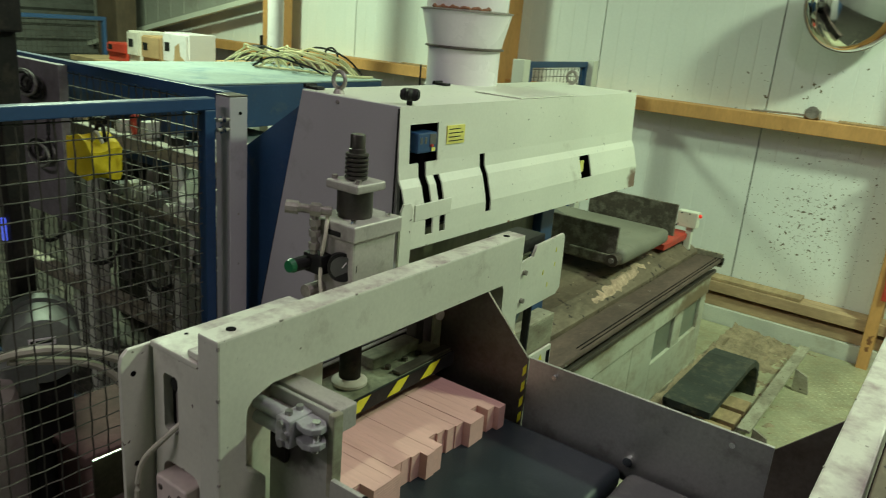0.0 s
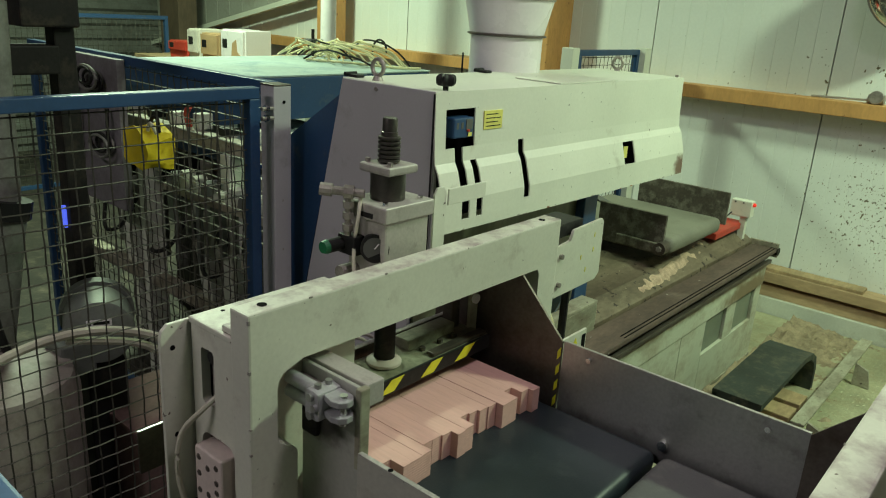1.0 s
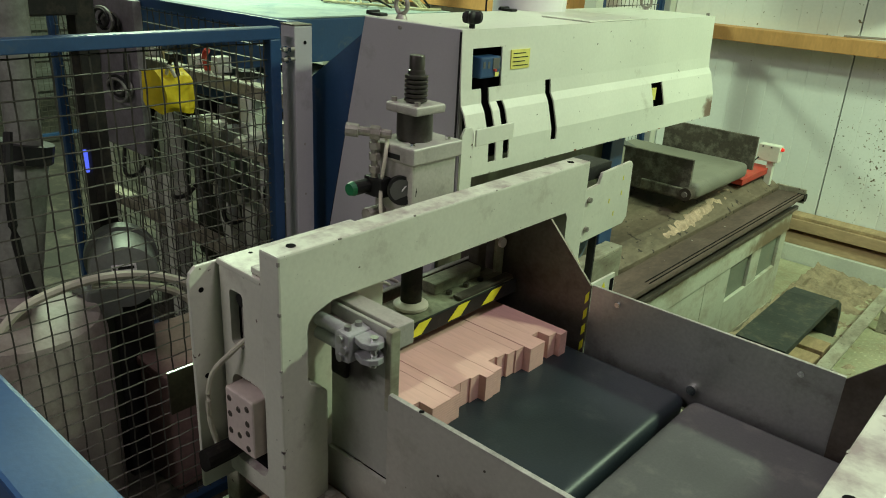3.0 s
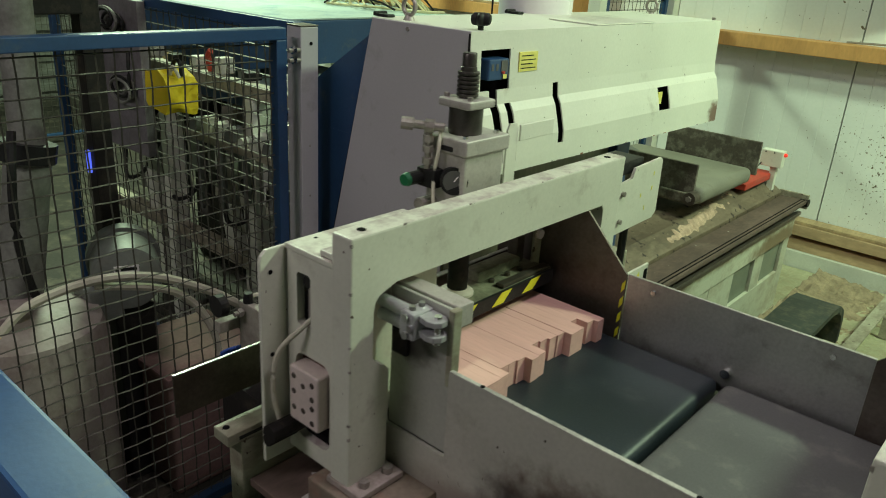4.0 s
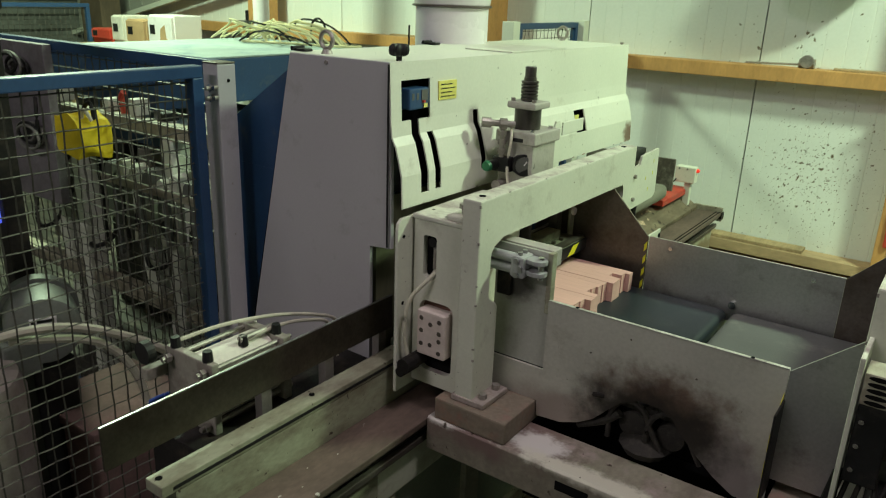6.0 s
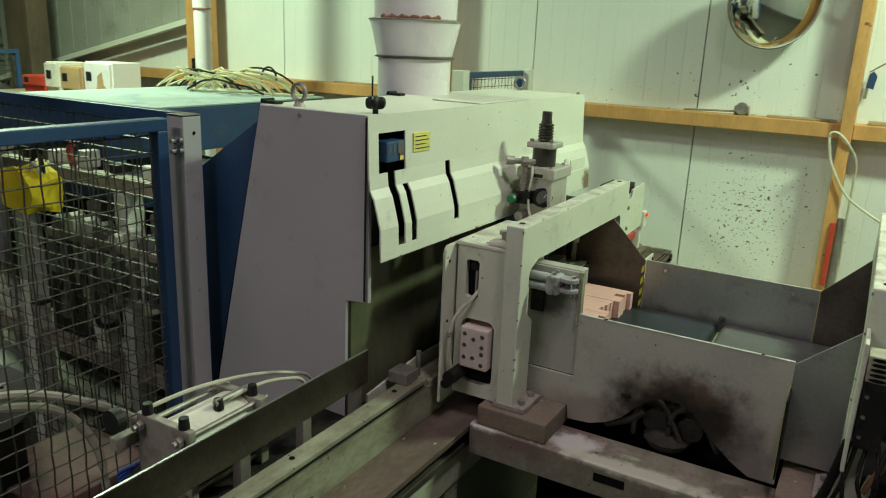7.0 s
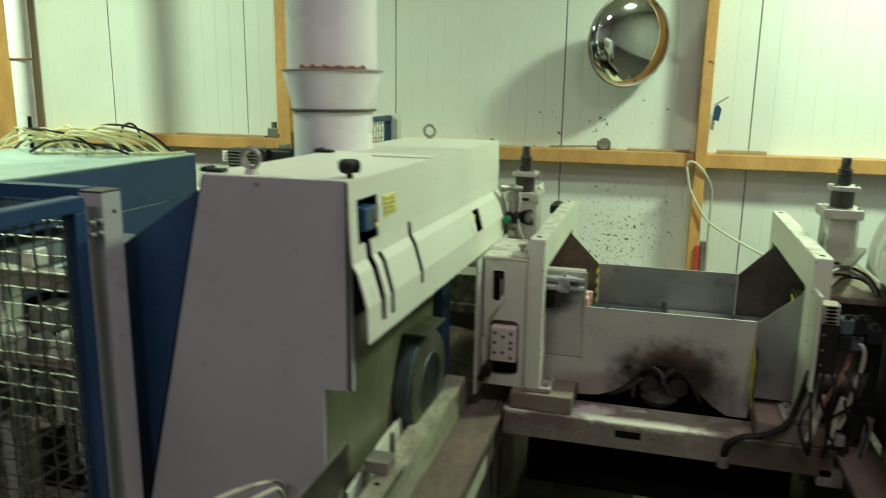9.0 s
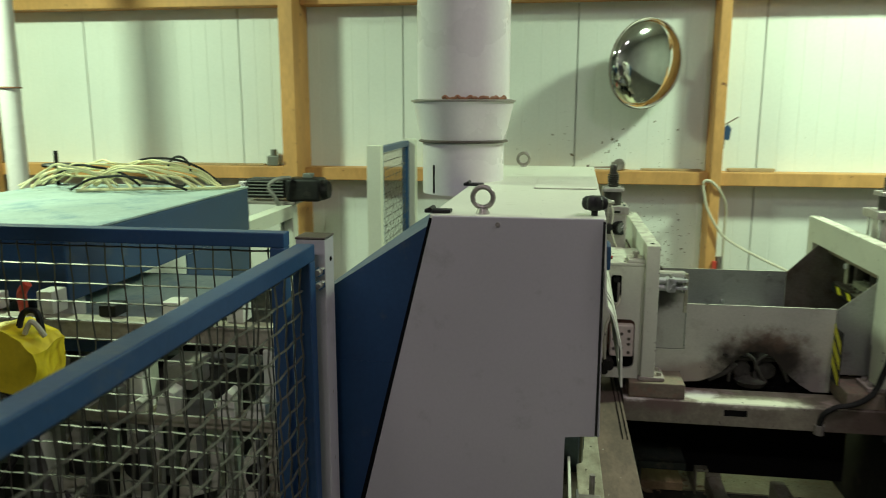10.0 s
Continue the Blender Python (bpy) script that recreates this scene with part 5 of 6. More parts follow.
# ---- the blue cabinet behind the fence, with cables on it ----
def cabinet():
    t = thing("blue_cabinet", "large blue machine cabinet with a dusty top", "cabinet")
    part("body", box(-2.25, -1.38, 0.30, 1.52, 1.175, 1.352, 0.006), M_BLUE, t)
    for x in (-2.23, -1.46):
        for y in (0.34, 1.42):
            part("leg", box(x, x + 0.06, y, y + 0.06, 0.0, 1.175, 0.004), M_PAINT, t)
    part("side_panel", box(-1.386, -1.380, 0.96, 1.51, 1.005, 1.1745, 0.002), M_BLUE, t, "blue side sheet")
    part("top", box(-2.25, -1.378, 0.298, 1.522, 1.3525, 1.360, 0.003), M_BLUE_DUST, t, "top sheet under pale dust")
    c = thing("cable_coil", "tangle of pale yellow cables lying on the cabinet", "cable")
    random.seed(9)
    for k in range(20):
        left, right = (-2.22, -1.80) if k % 2 else (-1.98, -1.50)
        y, pts = 1.20 + 0.014 * k, []
        a, b, top = left + random.uniform(-0.05, 0.05), right + random.uniform(-0.06, 0.06), random.uniform(0.05, 0.115)
        for i in range(9):
            pts.append((a + (b - a) * i / 8, y + random.uniform(-0.015, 0.015) + 0.04 * math.sin(i), 1.368 + top * math.sin(math.pi * i / 8) ** 0.7 + random.uniform(0, 0.006)))
        part("cable", tube(pts, 0.0048), M_CREAM if k % 9 else M_BLACK, c, "", True)
    part("loop", tube([(-1.62 + 0.05 * math.cos(0.5 * i), 1.40, 1.43 + 0.06 * math.sin(0.5 * i)) for i in range(12)], 0.005), M_BLACK, c, "black cable loop", True)
    part("cable", tube([(-1.95, 1.20, 1.369), (-1.7, 1.26, 1.372), (-1.45, 1.36, 1.369), (-1.39, 1.46, 1.369)], 0.006), M_CREAM, c, "", True)
    h = thing("hand_wheel", "black hand wheel on an upright spindle", "hand wheel")
    part("spindle", cyl((-2.21, 1.46, 1.358), (-2.21, 1.46, 1.505), 0.009, None, 10), M_BLACK, h)
    part("wheel", lathe([(0.009, 0.0), (0.055, 0.002), (0.06, 0.010), (0.055, 0.016), (0.009, 0.018)], (-2.21, 1.46, 1.435), 20), M_BLACK, h, "", True)
    e = thing("gear_motor", "black finned electric motor on a pale frame", "motor")
    part("body", box(-1.76, -1.54, 2.39, 2.51, 1.20, 1.305, 0.012, None, 3), M_BLACK, e, "", True)
    for k in range(5):
        part("fin", box(-1.75, -1.55, 2.382, 2.3895, 1.215 + 0.018 * k, 1.221 + 0.018 * k, 0.001), M_DKGREY, e, "thin cooling fin")
    g = part("gearbox", box(-1.538, -1.345, 2.38, 2.52, 1.185, 1.31, 0.02, None, 3), M_BLACK, e, "rounded black gear housing", True)
    part("end_cap", cyl((-1.345, 2.45, 1.245), (-1.310, 2.45, 1.245), 0.058, 0.045, 22), M_BLACK, g, "", True)
    part("lug", box(-1.45, -1.40, 2.42, 2.47, 1.31, 1.335, 0.005), M_DKGREY, g)
    bel = bmesh.new()
    for k in range(6):
        lathe([(0.018, 0.0), (0.027, 0.005), (0.018, 0.010)], (-1.80, 2.45, 1.225 + 0.010 * k), 16, "z", bel)
    part("bellows", bel, M_WHITE, e, "white corrugated sleeve", True)
    part("shelf", box(-1.84, -1.48, 2.36, 2.54, 1.170, 1.184, 0.002), M_CAST, e)
    part("frame", box(-1.56, -1.49, 1.75, 2.36, 1.10, 1.169, 0.004), M_PAINT, e, "pale frame beam")
    part("leg", box(-1.56, -1.49, 1.68, 1.749, 0.0, 1.169, 0.004), M_PAINT, e)
    part("leg", box(-1.56, -1.49, 2.362, 2.44, 0.0, 1.168, 0.004), M_PAINT, e)
    part("leg", box(-1.84, -1.77, 2.362, 2.44, 0.0, 1.168, 0.004), M_PAINT, e)
    part("cable", tube([(-1.50, 2.37, 1.315), (-1.56, 2.33, 1.31), (-1.60, 2.31, 1.27), (-1.565, 2.32, 1.20), (-1.55, 2.35, 1.10), (-1.55, 2.35, 0.90)], 0.011), M_COLUMN, e, "grey motor cable", True)


cabinet()


def outfeed():
    t = thing("waste_conveyor", "short waste belt conveyor leaving the machine", "conveyor")
    part("belt", box(-0.55, 0.03, 1.45, 1.98, 0.765, 0.835, 0.034, None, 5), M_WASTE, t, "olive grey belt round an end roller", True)
    part("side_plate", box(-0.30, 0.0, 1.43, 1.445, 0.765, 0.93, 0.003), M_PATCHY, t, "dark stained side plate")
    part("side_plate", box(-0.40, 0.04, 1.99, 2.005, 0.80, 0.95, 0.003), M_PATCHY, t, "dark stained side plate")
    part("stand", box(-0.5, -0.45, 1.5, 1.9, 0.54, 0.77), M_DARK_STEEL, t)
    part("roller_arm", box(-0.20, 0.015, 1.41, 1.428, 0.775, 0.815, 0.006), M_PATCHY, t, "pitted bearing arm")
    part("roller_hub", cyl((0.0, 1.40, 0.797), (0.0, 1.445, 0.797), 0.026, None, 18), M_DARK_STEEL, t, "", True)
    part("hub_nut", cyl((0.0, 1.392, 0.797), (0.0, 1.40, 0.797), 0.012, None, 6), M_CAST, t)
    part("dusty_flap", prism([(-0.36, 0.93), (-0.12, 0.86), (-0.115, 0.866), (-0.355, 0.937)], "y", 1.452, 1.50), M_DIAL, t, "pale dusty chute lip")
    r = thing("red_tray", "red plastic tray below the waste belt", "tray")
    part("tray", box(-0.24, 0.0, 2.02, 2.38, 0.712, 0.742, 0.004), M_RED, r)
    s = thing("signal_box", "small pale box with a red lamp on a stand", "signal box")
    part("stand", box(-0.01, 0.02, 2.33, 2.36, 0.66, 0.775, 0.002), M_PAINT, s)
    part("box", box(-0.06, 0.04, 2.32, 2.37, 0.775, 0.855, 0.004), M_PAINT, s)
    part("lamp", lathe([(0.009, 0.0), (0.009, 0.008), (0.006, 0.013), (0.0, 0.015)], (0.04, 2.345, 0.838), 14, "x"), M_LAMP_RED, s, "lit red lamp", True)
    part("cable", tube([(-0.05, 2.32, 0.79), (-0.075, 2.30, 0.74), (-0.06, 2.31, 0.69), (-0.01, 2.33, 0.675)], 0.003), M_BLACK, s, "", True)
    for x in (-0.04, 0.0):
        part("screw", cyl((x, 2.3195, 0.845), (x, 2.3185, 0.845), 0.004, None, 8), M_BLACK, s)


outfeed()


# ---- floor beyond the bed: tread plate, sawdust, arched cover, channel ----
def far_floor():
    tagged(part("floor_plate", box(0.14, 1.32, 1.75, 3.19, 0.0005, 0.008), M_TREAD), "green-grey steel tread plate floor with sawdust", "floor plate", kind="structure")
    tagged(part("floor_plate", box(-0.9, 0.139, 2.425, 3.19, 0.0005, 0.008), M_TREAD), "green-grey steel tread plate floor with sawdust", "floor plate", kind="structure")
    w = bmesh.new()
    for i in range(34):
        for j in range(58):
            if (i + j) % 2 == 0:
                x, y = 0.52 + 0.023 * i, 1.85 + 0.023 * j
                a = 0.7 if (i + (j // 2)) % 2 else -0.7
                c, s2 = math.cos(a), math.sin(a)
                v = [w.verts.new((x + u * c - v2 * s2, y + u * s2 + v2 * c, h)) for u, v2, h in ((-0.008, 0, 0.0082), (0, -0.003, 0.0082), (0.008, 0, 0.0082), (0, 0.003, 0.0082), (0, 0, 0.0105))]
                for k in range(4):
                    w.faces.new((v[k], v[(k + 1) % 4], v[4]))
    tagged(part("tread_studs", w, M_TREAD), "raised studs of the tread plate", "tread studs", kind="stuff")
    w = bmesh.new()
    n, m = 40, 90
    g = [[None] * m for _ in range(n)]
    for i in range(n):
        for j in range(m):
            u, v = i / (n - 1), j / (m - 1)
            x, y = 0.136 + 0.50 * u, 1.70 + 1.45 * v
            h = 0.055 * max(0, 1 - u * (1.5 + 0.5 * math.sin(5 * v))) + 0.024 * noise.noise((x * 9, y * 9, 0)) + 0.022 * noise.noise((x * 34, y * 34, 3)) + 0.010 * noise.noise((x * 80, y * 80, 5)) - 0.004 - 0.03 * max(0, u - 0.75)
            g[i][j] = w.verts.new((x, y, h + 0.004))
    for i in range(n - 1):
        for j in range(m - 1):
            w.faces.new((g[i][j], g[i + 1][j], g[i + 1][j + 1], g[i][j + 1]))
    tagged(part("sawdust_heap", w, M_DUST, None, "", True), "heap of brown sawdust and chips along the bed", "sawdust", kind="stuff")
    w = bmesh.new()
    g = [[None] * 50 for _ in range(10)]
    for i in range(10):
        for j in range(50):
            x, y = -0.012 + 0.055 * i / 9 - 0.045 * j / 49 + 0.008 * noise.noise((j * 0.4, i * 0.1, 2)), 1.24 + 0.74 * j / 49
            g[i][j] = w.verts.new((x, y, 0.690 - 0.55 * max(x + 0.045, -0.02) + 0.020 * math.sin(math.pi * i / 9) * (0.6 + 0.4 * math.sin(9 * y)) + 0.012 * noise.noise((x * 40, y * 40, 1))))
    for i in range(9):
        for j in range(49):
            w.faces.new((g[i][j], g[i + 1][j], g[i + 1][j + 1], g[i][j + 1]))
    tagged(part("wood_chips", w, M_CHIPS, None, "", True), "pinkish wood chips lying in the tray", "wood chips", kind="stuff")
    a = thing("arched_cover", "black arched rubber cover standing on the floor plate", "cover")
    arc = [(1.45, 0.24), (2.05, 0.25), (2.16, 0.235), (2.24, 0.19), (2.28, 0.12), (2.29, 0.008)]
    inner = [(2.255, 0.008), (2.245, 0.115), (2.21, 0.17), (2.15, 0.205), (2.05, 0.222), (1.45, 0.21)]
    part("arch", prism(arc + inner, "x", 0.27, 0.47), M_RUBBER, a)
    a.location = (0.0, 0.07, 0.0)
    part("side", box(0.275, 0.29, 1.45, 2.0, 0.01, 0.225), M_RUBBER, a)
    for k in range(3):
        p = part("plank", box(0.30, 0.50, 1.72 + 0.16 * k, 1.84 + 0.16 * k, 0.012, 0.05, 0.004), M_OLDWOOD)
        tagged(p, "short dusty plank lying under the arched cover", "plank", "planks under the cover")
    c = thing("steel_channel", "pale worn steel channel lying across the floor plate", "channel")
    part("web", box(0.545, 0.60, 1.70, 2.90, 0.12, 0.132, 0.002), M_PAINT_D, c)
    part("flange", box(0.545, 0.552, 1.70, 2.90, 0.012, 0.12, 0.002), M_PAINT_D, c)
    part("end_plate", prism([(0.60, 0.012), (0.68, 0.012), (0.66, 0.10), (0.60, 0.125)], "y", 2.55, 2.565), M_PAINT_D, c)
    part("end_plate", prism([(0.60, 0.012), (0.68, 0.012), (0.66, 0.10), (0.60, 0.125)], "y", 1.75, 1.765), M_PAINT_D, c)
    b = part("loose_board", box(-0.1, 0.45, 3.215, 3.32, 0.266, 0.285, 0.003), M_OLDWOOD)
    tagged(b, "loose pale board lying on the low rail", "board")


M_CHIPS = mat("pink_chips", (0.50, 0.36, 0.26), 0.95, 0, 30, 0.3, (0.25, 0.16, 0.10), 0.3, 1.0, 250)
M_RUBBER = mat("black_green_rubber", (0.030, 0.038, 0.032), 0.6, 0, 8, 0.25, (0.16, 0.14, 0.09), 0.25, 0.2, 90)
M_OLDWOOD = mat("old_dusty_wood", (0.38, 0.27, 0.15), 0.8, 0, 8, 0.25, (0.2, 0.13, 0.07), 0.3, 0.2, 90, (1, 0.3, 1))
far_floor()
tagged(part("baseboard", box(-0.6, 1.5, 3.20, 3.333, 0.0, 0.104, 0.002), M_INSETWALL), "pale strip at the foot of the wall", "baseboard", kind="structure")


def second_bed():
    t = thing("second_bed", "dusty bed of the second machine, darkened in place of shade", "machine bed")
    part("guide_plate", box(1.165, 1.287, 0.05, 2.42, 0.612, 0.630, 0.003), M_GUIDE, t, "flat dusty guide plate")
    # Beam and legs near-black: the shade over this bed is painted in.
    part("beam", box(1.19, 1.30, 0.05, 2.42, 0.42, 0.611, 0.004), M_MAST, t, "beam darkened in place of shade")
    # Sheet added to hide the lit floor beyond the bed.
    part("skirt", box(1.194, 1.1985, 0.05, 2.42, 0.0, 0.4195), M_MAST, t, "dark sheet added to hide the lit floor behind")
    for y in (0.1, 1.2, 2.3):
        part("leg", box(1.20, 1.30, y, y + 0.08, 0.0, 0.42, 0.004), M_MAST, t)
    b = thing("floor_beam", "pale worn beam lying on the dark floor", "beam")
    part("beam", box(0.60, 0.66, 0.95, 1.74, 0.001, 0.08, 0.004), M_PAINT_D, b)
    part("beam", box(0.87, 0.93, 1.00, 1.745, 0.001, 0.08, 0.004), M_PAINT_D, b)
    part("cross_beam", box(0.18, 0.599, 1.05, 1.13, 0.001, 0.05, 0.004), M_PAINT_D, b)


second_bed()


# ---- pneumatic unit beside the infeed ----
def air_unit():
    t = thing("air_unit", "dusty pneumatic cylinder unit with tubes on the infeed ledge", "air unit")
    b = part("body", cyl((-0.145, -0.53, 0.782), (-0.145, -0.35, 0.782), 0.078, None, 28), M_TANK, t, "dusty pale round cylinder", True)
    part("saddle", box(-0.20, -0.09, -0.53, -0.35, 0.7005, 0.73, 0.004), M_DARK_STEEL, b)
    part("end_plate", box(-0.225, -0.066, -0.55, -0.531, 0.7005, 0.872, 0.004), M_AIR, t, "pale stained end plate")
    part("end_plate", box(-0.225, -0.066, -0.349, -0.325, 0.7005, 0.862, 0.004), M_AIR, t, "pale stained end plate")
    for x, z in ((-0.085, 0.85), (-0.205, 0.85), (-0.085, 0.72)):
        part("tie_rod", cyl((x, -0.575, z), (x, -0.31, z), 0.006, None, 10), M_CAST, t)
        part("nut", cyl((x, -0.555, z), (x, -0.566, z), 0.011, None, 6), M_CAST, t)
    part("tie_rod", cyl((-0.12, -0.43, 0.872), (-0.12, -0.33, 0.872), 0.008, None, 10), M_CAST, t)
    for x, y, z in ((-0.12, -0.42, 0.855), (-0.20, -0.54, 0.872), (-0.10, -0.338, 0.862), (-0.09, -0.54, 0.872)):
        part("fitting", cyl((x, y, z), (x, y, z + 0.024), 0.012, 0.010, 10), M_BLACK, t)
    part("wheel", cyl((-0.24, -0.60, 0.865), (-0.24, -0.58, 0.865), 0.026, None, 18), M_BLACK, t)
    part("lever", box(-0.25, -0.226, -0.60, -0.53, 0.80, 0.828, 0.003), M_AIR, t)
    part("air_tube", tube([(-0.20, -0.54, 0.885), (-0.19, -0.42, 0.885), (-0.17, -0.28, 0.868), (-0.15, -0.16, 0.835), (-0.15, -0.08, 0.79), (-0.16, -0.05, 0.702)], 0.0048), M_TUBE, t, "", True)
    part("air_tube", tube([(-0.12, -0.42, 0.868), (-0.11, -0.31, 0.872), (-0.11, -0.22, 0.852), (-0.12, -0.14, 0.81), (-0.13, -0.10, 0.702)], 0.0048), M_TUBE, t, "", True)
    for k in range(3):
        part("blue_tube", tube([(-0.23, -0.56 + 0.01 * k, 0.75), (-0.25, -0.585, 0.735 - 0.01 * k), (-0.245, -0.57 + 0.02 * k, 0.71), (-0.235, -0.53, 0.703)], 0.004), M_BLUETUBE, t, "thin blue air tube", True)
    t.location = (-0.012, 0.055, 0.0)


M_AIR = mat("dirty_end_plate", (0.30, 0.28, 0.235), 0.6, 0, 8, 0.2, (0.12, 0.08, 0.07), 0.35, 0.15, 90)
M_BLUETUBE = mat("blue_tube", (0.03, 0.07, 0.30), 0.35, 0, 9, 0.05)
air_unit()


# ---- things behind the guard fence ----
def behind_fence():
    m = thing("fan_motor", "grey round electric motor with a small pale nameplate", "motor")
    part("housing", cyl((-1.00, -0.400, 0.70), (-0.853, -0.463, 0.705), 0.098, None, 36, None, 0.014), M_DKGREY, m, "", True)
    part("flange", cyl((-1.04, -0.383, 0.70), (-1.00, -0.400, 0.70), 0.108, None, 32), M_DKGREY, m)
    face = pose(-0.852, -0.4635, 0.705, 0, 0, -23)
    for name, mesh, mm, lab in (("name_plate", box(0.0, 0.003, -0.034, 0.034, 0.022, 0.044, 0.001), M_WHITE, "pale nameplate with dark print"), ("print_bar", box(0.003, 0.0038, -0.016, 0.028, 0.029, 0.038), M_BLACK, ""), ("print_mark", box(0.003, 0.0038, -0.030, -0.022, 0.029, 0.038), M_BLACK, "")):
        bmesh.ops.transform(mesh, matrix=face, verts=mesh.verts)
        part(name, mesh, mm, m, lab)
    part("terminal_box", box(-0.97, -0.86, -0.575, -0.475, 0.585, 0.69, 0.008), M_DKGREY, m, "grey terminal box")
    part("stand", box(-1.02, -0.87, -0.50, -0.38, 0.0, 0.600, 0.006), M_BLACK, m, "dark stand")
    d = thing("white_tank", "white plastic tank standing behind the fence", "tank")
    part("body", lathe([(0.19, 0.0), (0.205, 0.02), (0.205, 0.60), (0.19, 0.65), (0.12, 0.68), (0.0, 0.682)], (-0.88, -0.74, 0), 36), M_TANKBODY, d, "", True)
    part("lid", lathe([(0.06, 0.68), (0.06, 0.70), (0.0, 0.705)], (-0.88, -0.78, 0), 24), M_TANKBODY, d, "", True)
    p = thing("hydraulic_column", "grey upright hydraulic cylinder column with hoses", "column")
    part("lower_tube", cyl((-1.02, -0.72, 0.55), (-1.02, -0.62, 1.08), 0.06, None, 20), M_COLUMN, p, "", True)
    part("upper_tube", cyl((-1.02, -0.62, 1.08), (-1.02, -0.60, 1.62), 0.045, None, 20), M_COLUMN, p, "", True)
    part("collar", cyl((-1.02, -0.63, 1.05), (-1.02, -0.62, 1.10), 0.075, None, 16), M_BLACK, p)
    part("base", box(-1.10, -0.94, -0.80, -0.64, 0.0, 0.56, 0.005), M_BLACK, p)
    part("hose", tube([(-0.95, -0.68, 1.15), (-0.90, -0.72, 0.95), (-0.93, -0.70, 0.75), (-0.92, -0.66, 0.60)], 0.012), M_BLACK, p, "", True)
    c = thing("steel_mast", "dark steel mast of the infeed lift", "mast")
    part("mast", box(-1.17, -1.11, -0.405, -0.345, 0.0, 1.95, 0.005), M_MAST, c)
    part("indicator", box(-1.150, -1.135, -0.415, -0.4055, 0.950, 1.020, 0.002), M_BLUELAMP, c, "small blue indicator lamp")
    part("head", box(-1.21, -1.08, -0.50, -0.34, 1.55, 1.95, 0.006), M_MAST, c)
    part("bracket", box(-1.17, -1.09, -0.56, -0.40, 1.42, 1.50, 0.005), M_MAST, c)
    b = thing("yellow_bag", "yellow plastic bag box hanging on the fence", "bag")
    w = prism([(-1.335, 1.115), (-1.28, 1.085), (-1.205, 1.078), (-1.185, 1.10), (-1.18, 1.18), (-1.205, 1.205), (-1.26, 1.222), (-1.335, 1.215), (-1.345, 1.16)], "y", -0.11, -0.003, 0.0)
    bmesh.ops.triangulate(w, faces=w.faces[:])
    bmesh.ops.subdivide_edges(w, edges=w.edges[:], cuts=4, use_grid_fill=True)
    for v in w.verts:
        n = Vector((noise.noise(v.co * 16), noise.noise(v.co * 16 + Vector((7, 0, 0))) * 0.6, noise.noise(v.co * 16 + Vector((0, 9, 0)))))
        v.co += 0.020 * n
        v.co.y = min(v.co.y, -0.001)
    part("bag", w, M_YELLOW, b, "", True)
    part("tie", tube([(-1.25, -0.06, 1.215), (-1.24, -0.05, 1.25), (-1.21, -0.05, 1.252), (-1.20, -0.05, 1.205)], 0.007), M_BLACK, b, "", True)
    part("tie", tube([(-1.22, -0.08, 1.212), (-1.20, -0.08, 1.24), (-1.18, -0.07, 1.205)], 0.006), M_TUBE, b, "", True)
    k = thing("tool_board", "grey board with hanging dark tools", "tool board")
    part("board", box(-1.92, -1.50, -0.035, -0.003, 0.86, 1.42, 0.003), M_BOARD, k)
    random.seed(3)
    for cx, cz, n in ((-1.66, 1.34, 6), (-1.62, 1.10, 5)):
        for i in range(n):
            rr, dx, dz = random.uniform(0.05, 0.085), random.uniform(-0.02, 0.02), random.uniform(-0.015, 0.015)
            part("coil", tube([(cx + dx + rr * math.cos(a), -0.045 - 0.007 * i, cz + dz + 0.55 * rr * math.sin(a)) for a in [2 * math.pi * q / 12 for q in range(13)]], 0.0055), M_BLACK if i % 2 else M_COLUMN, k, "coil of dark cable", True)
    for i, (x, z, ln) in enumerate(((-1.86, 1.40, 0.22), (-1.80, 1.33, 0.33), (-1.84, 1.12, 0.20), (-1.56, 1.24, 0.16))):
        part("tool", tube([(x, -0.05, z), (x + 0.012, -0.06, z - 0.4 * ln), (x - 0.006, -0.055, z - ln)], 0.007), M_RUST if i == 2 else M_BLACK, k, "", True)
    h = thing("drain_hose", "cream air hose looping over the motor", "hose")
    part("hose", tube([(-0.80, -0.84, 0.66), (-0.78, -0.76, 0.74), (-0.74, -0.60, 0.78), (-0.70, -0.45, 0.76), (-0.665, -0.30, 0.68), (-0.65, -0.20, 0.60)], 0.013), M_TUBE, h, "", True)
    part("hose", tube([(-0.75, -0.60, 0.76), (-0.70, -0.40, 0.70), (-0.68, -0.30, 0.55), (-0.68, -0.28, 0.35)], 0.012), M_TUBE, h, "", True)
    part("coupling", cyl((-0.80, -0.88, 0.62), (-0.80, -0.83, 0.67), 0.018, None, 10), M_YELLOW, h)
    q = thing("dust_box", "dusty pinkish box standing on the floor", "box")
    part("pipe", box(-1.02, -0.70, -0.44, -0.12, 0.0, 0.40, 0.02, None, 3), M_PINKDUST, q, "", True)
    part("lid", box(-1.03, -0.69, -0.45, -0.11, 0.4005, 0.43, 0.006), M_PINKDUST, q)


M_PINKDUST = mat("pink_dust", (0.20, 0.12, 0.11), 0.8, 0, 6, 0.2, (0.15, 0.1, 0.09), 0.3)
behind_fence()


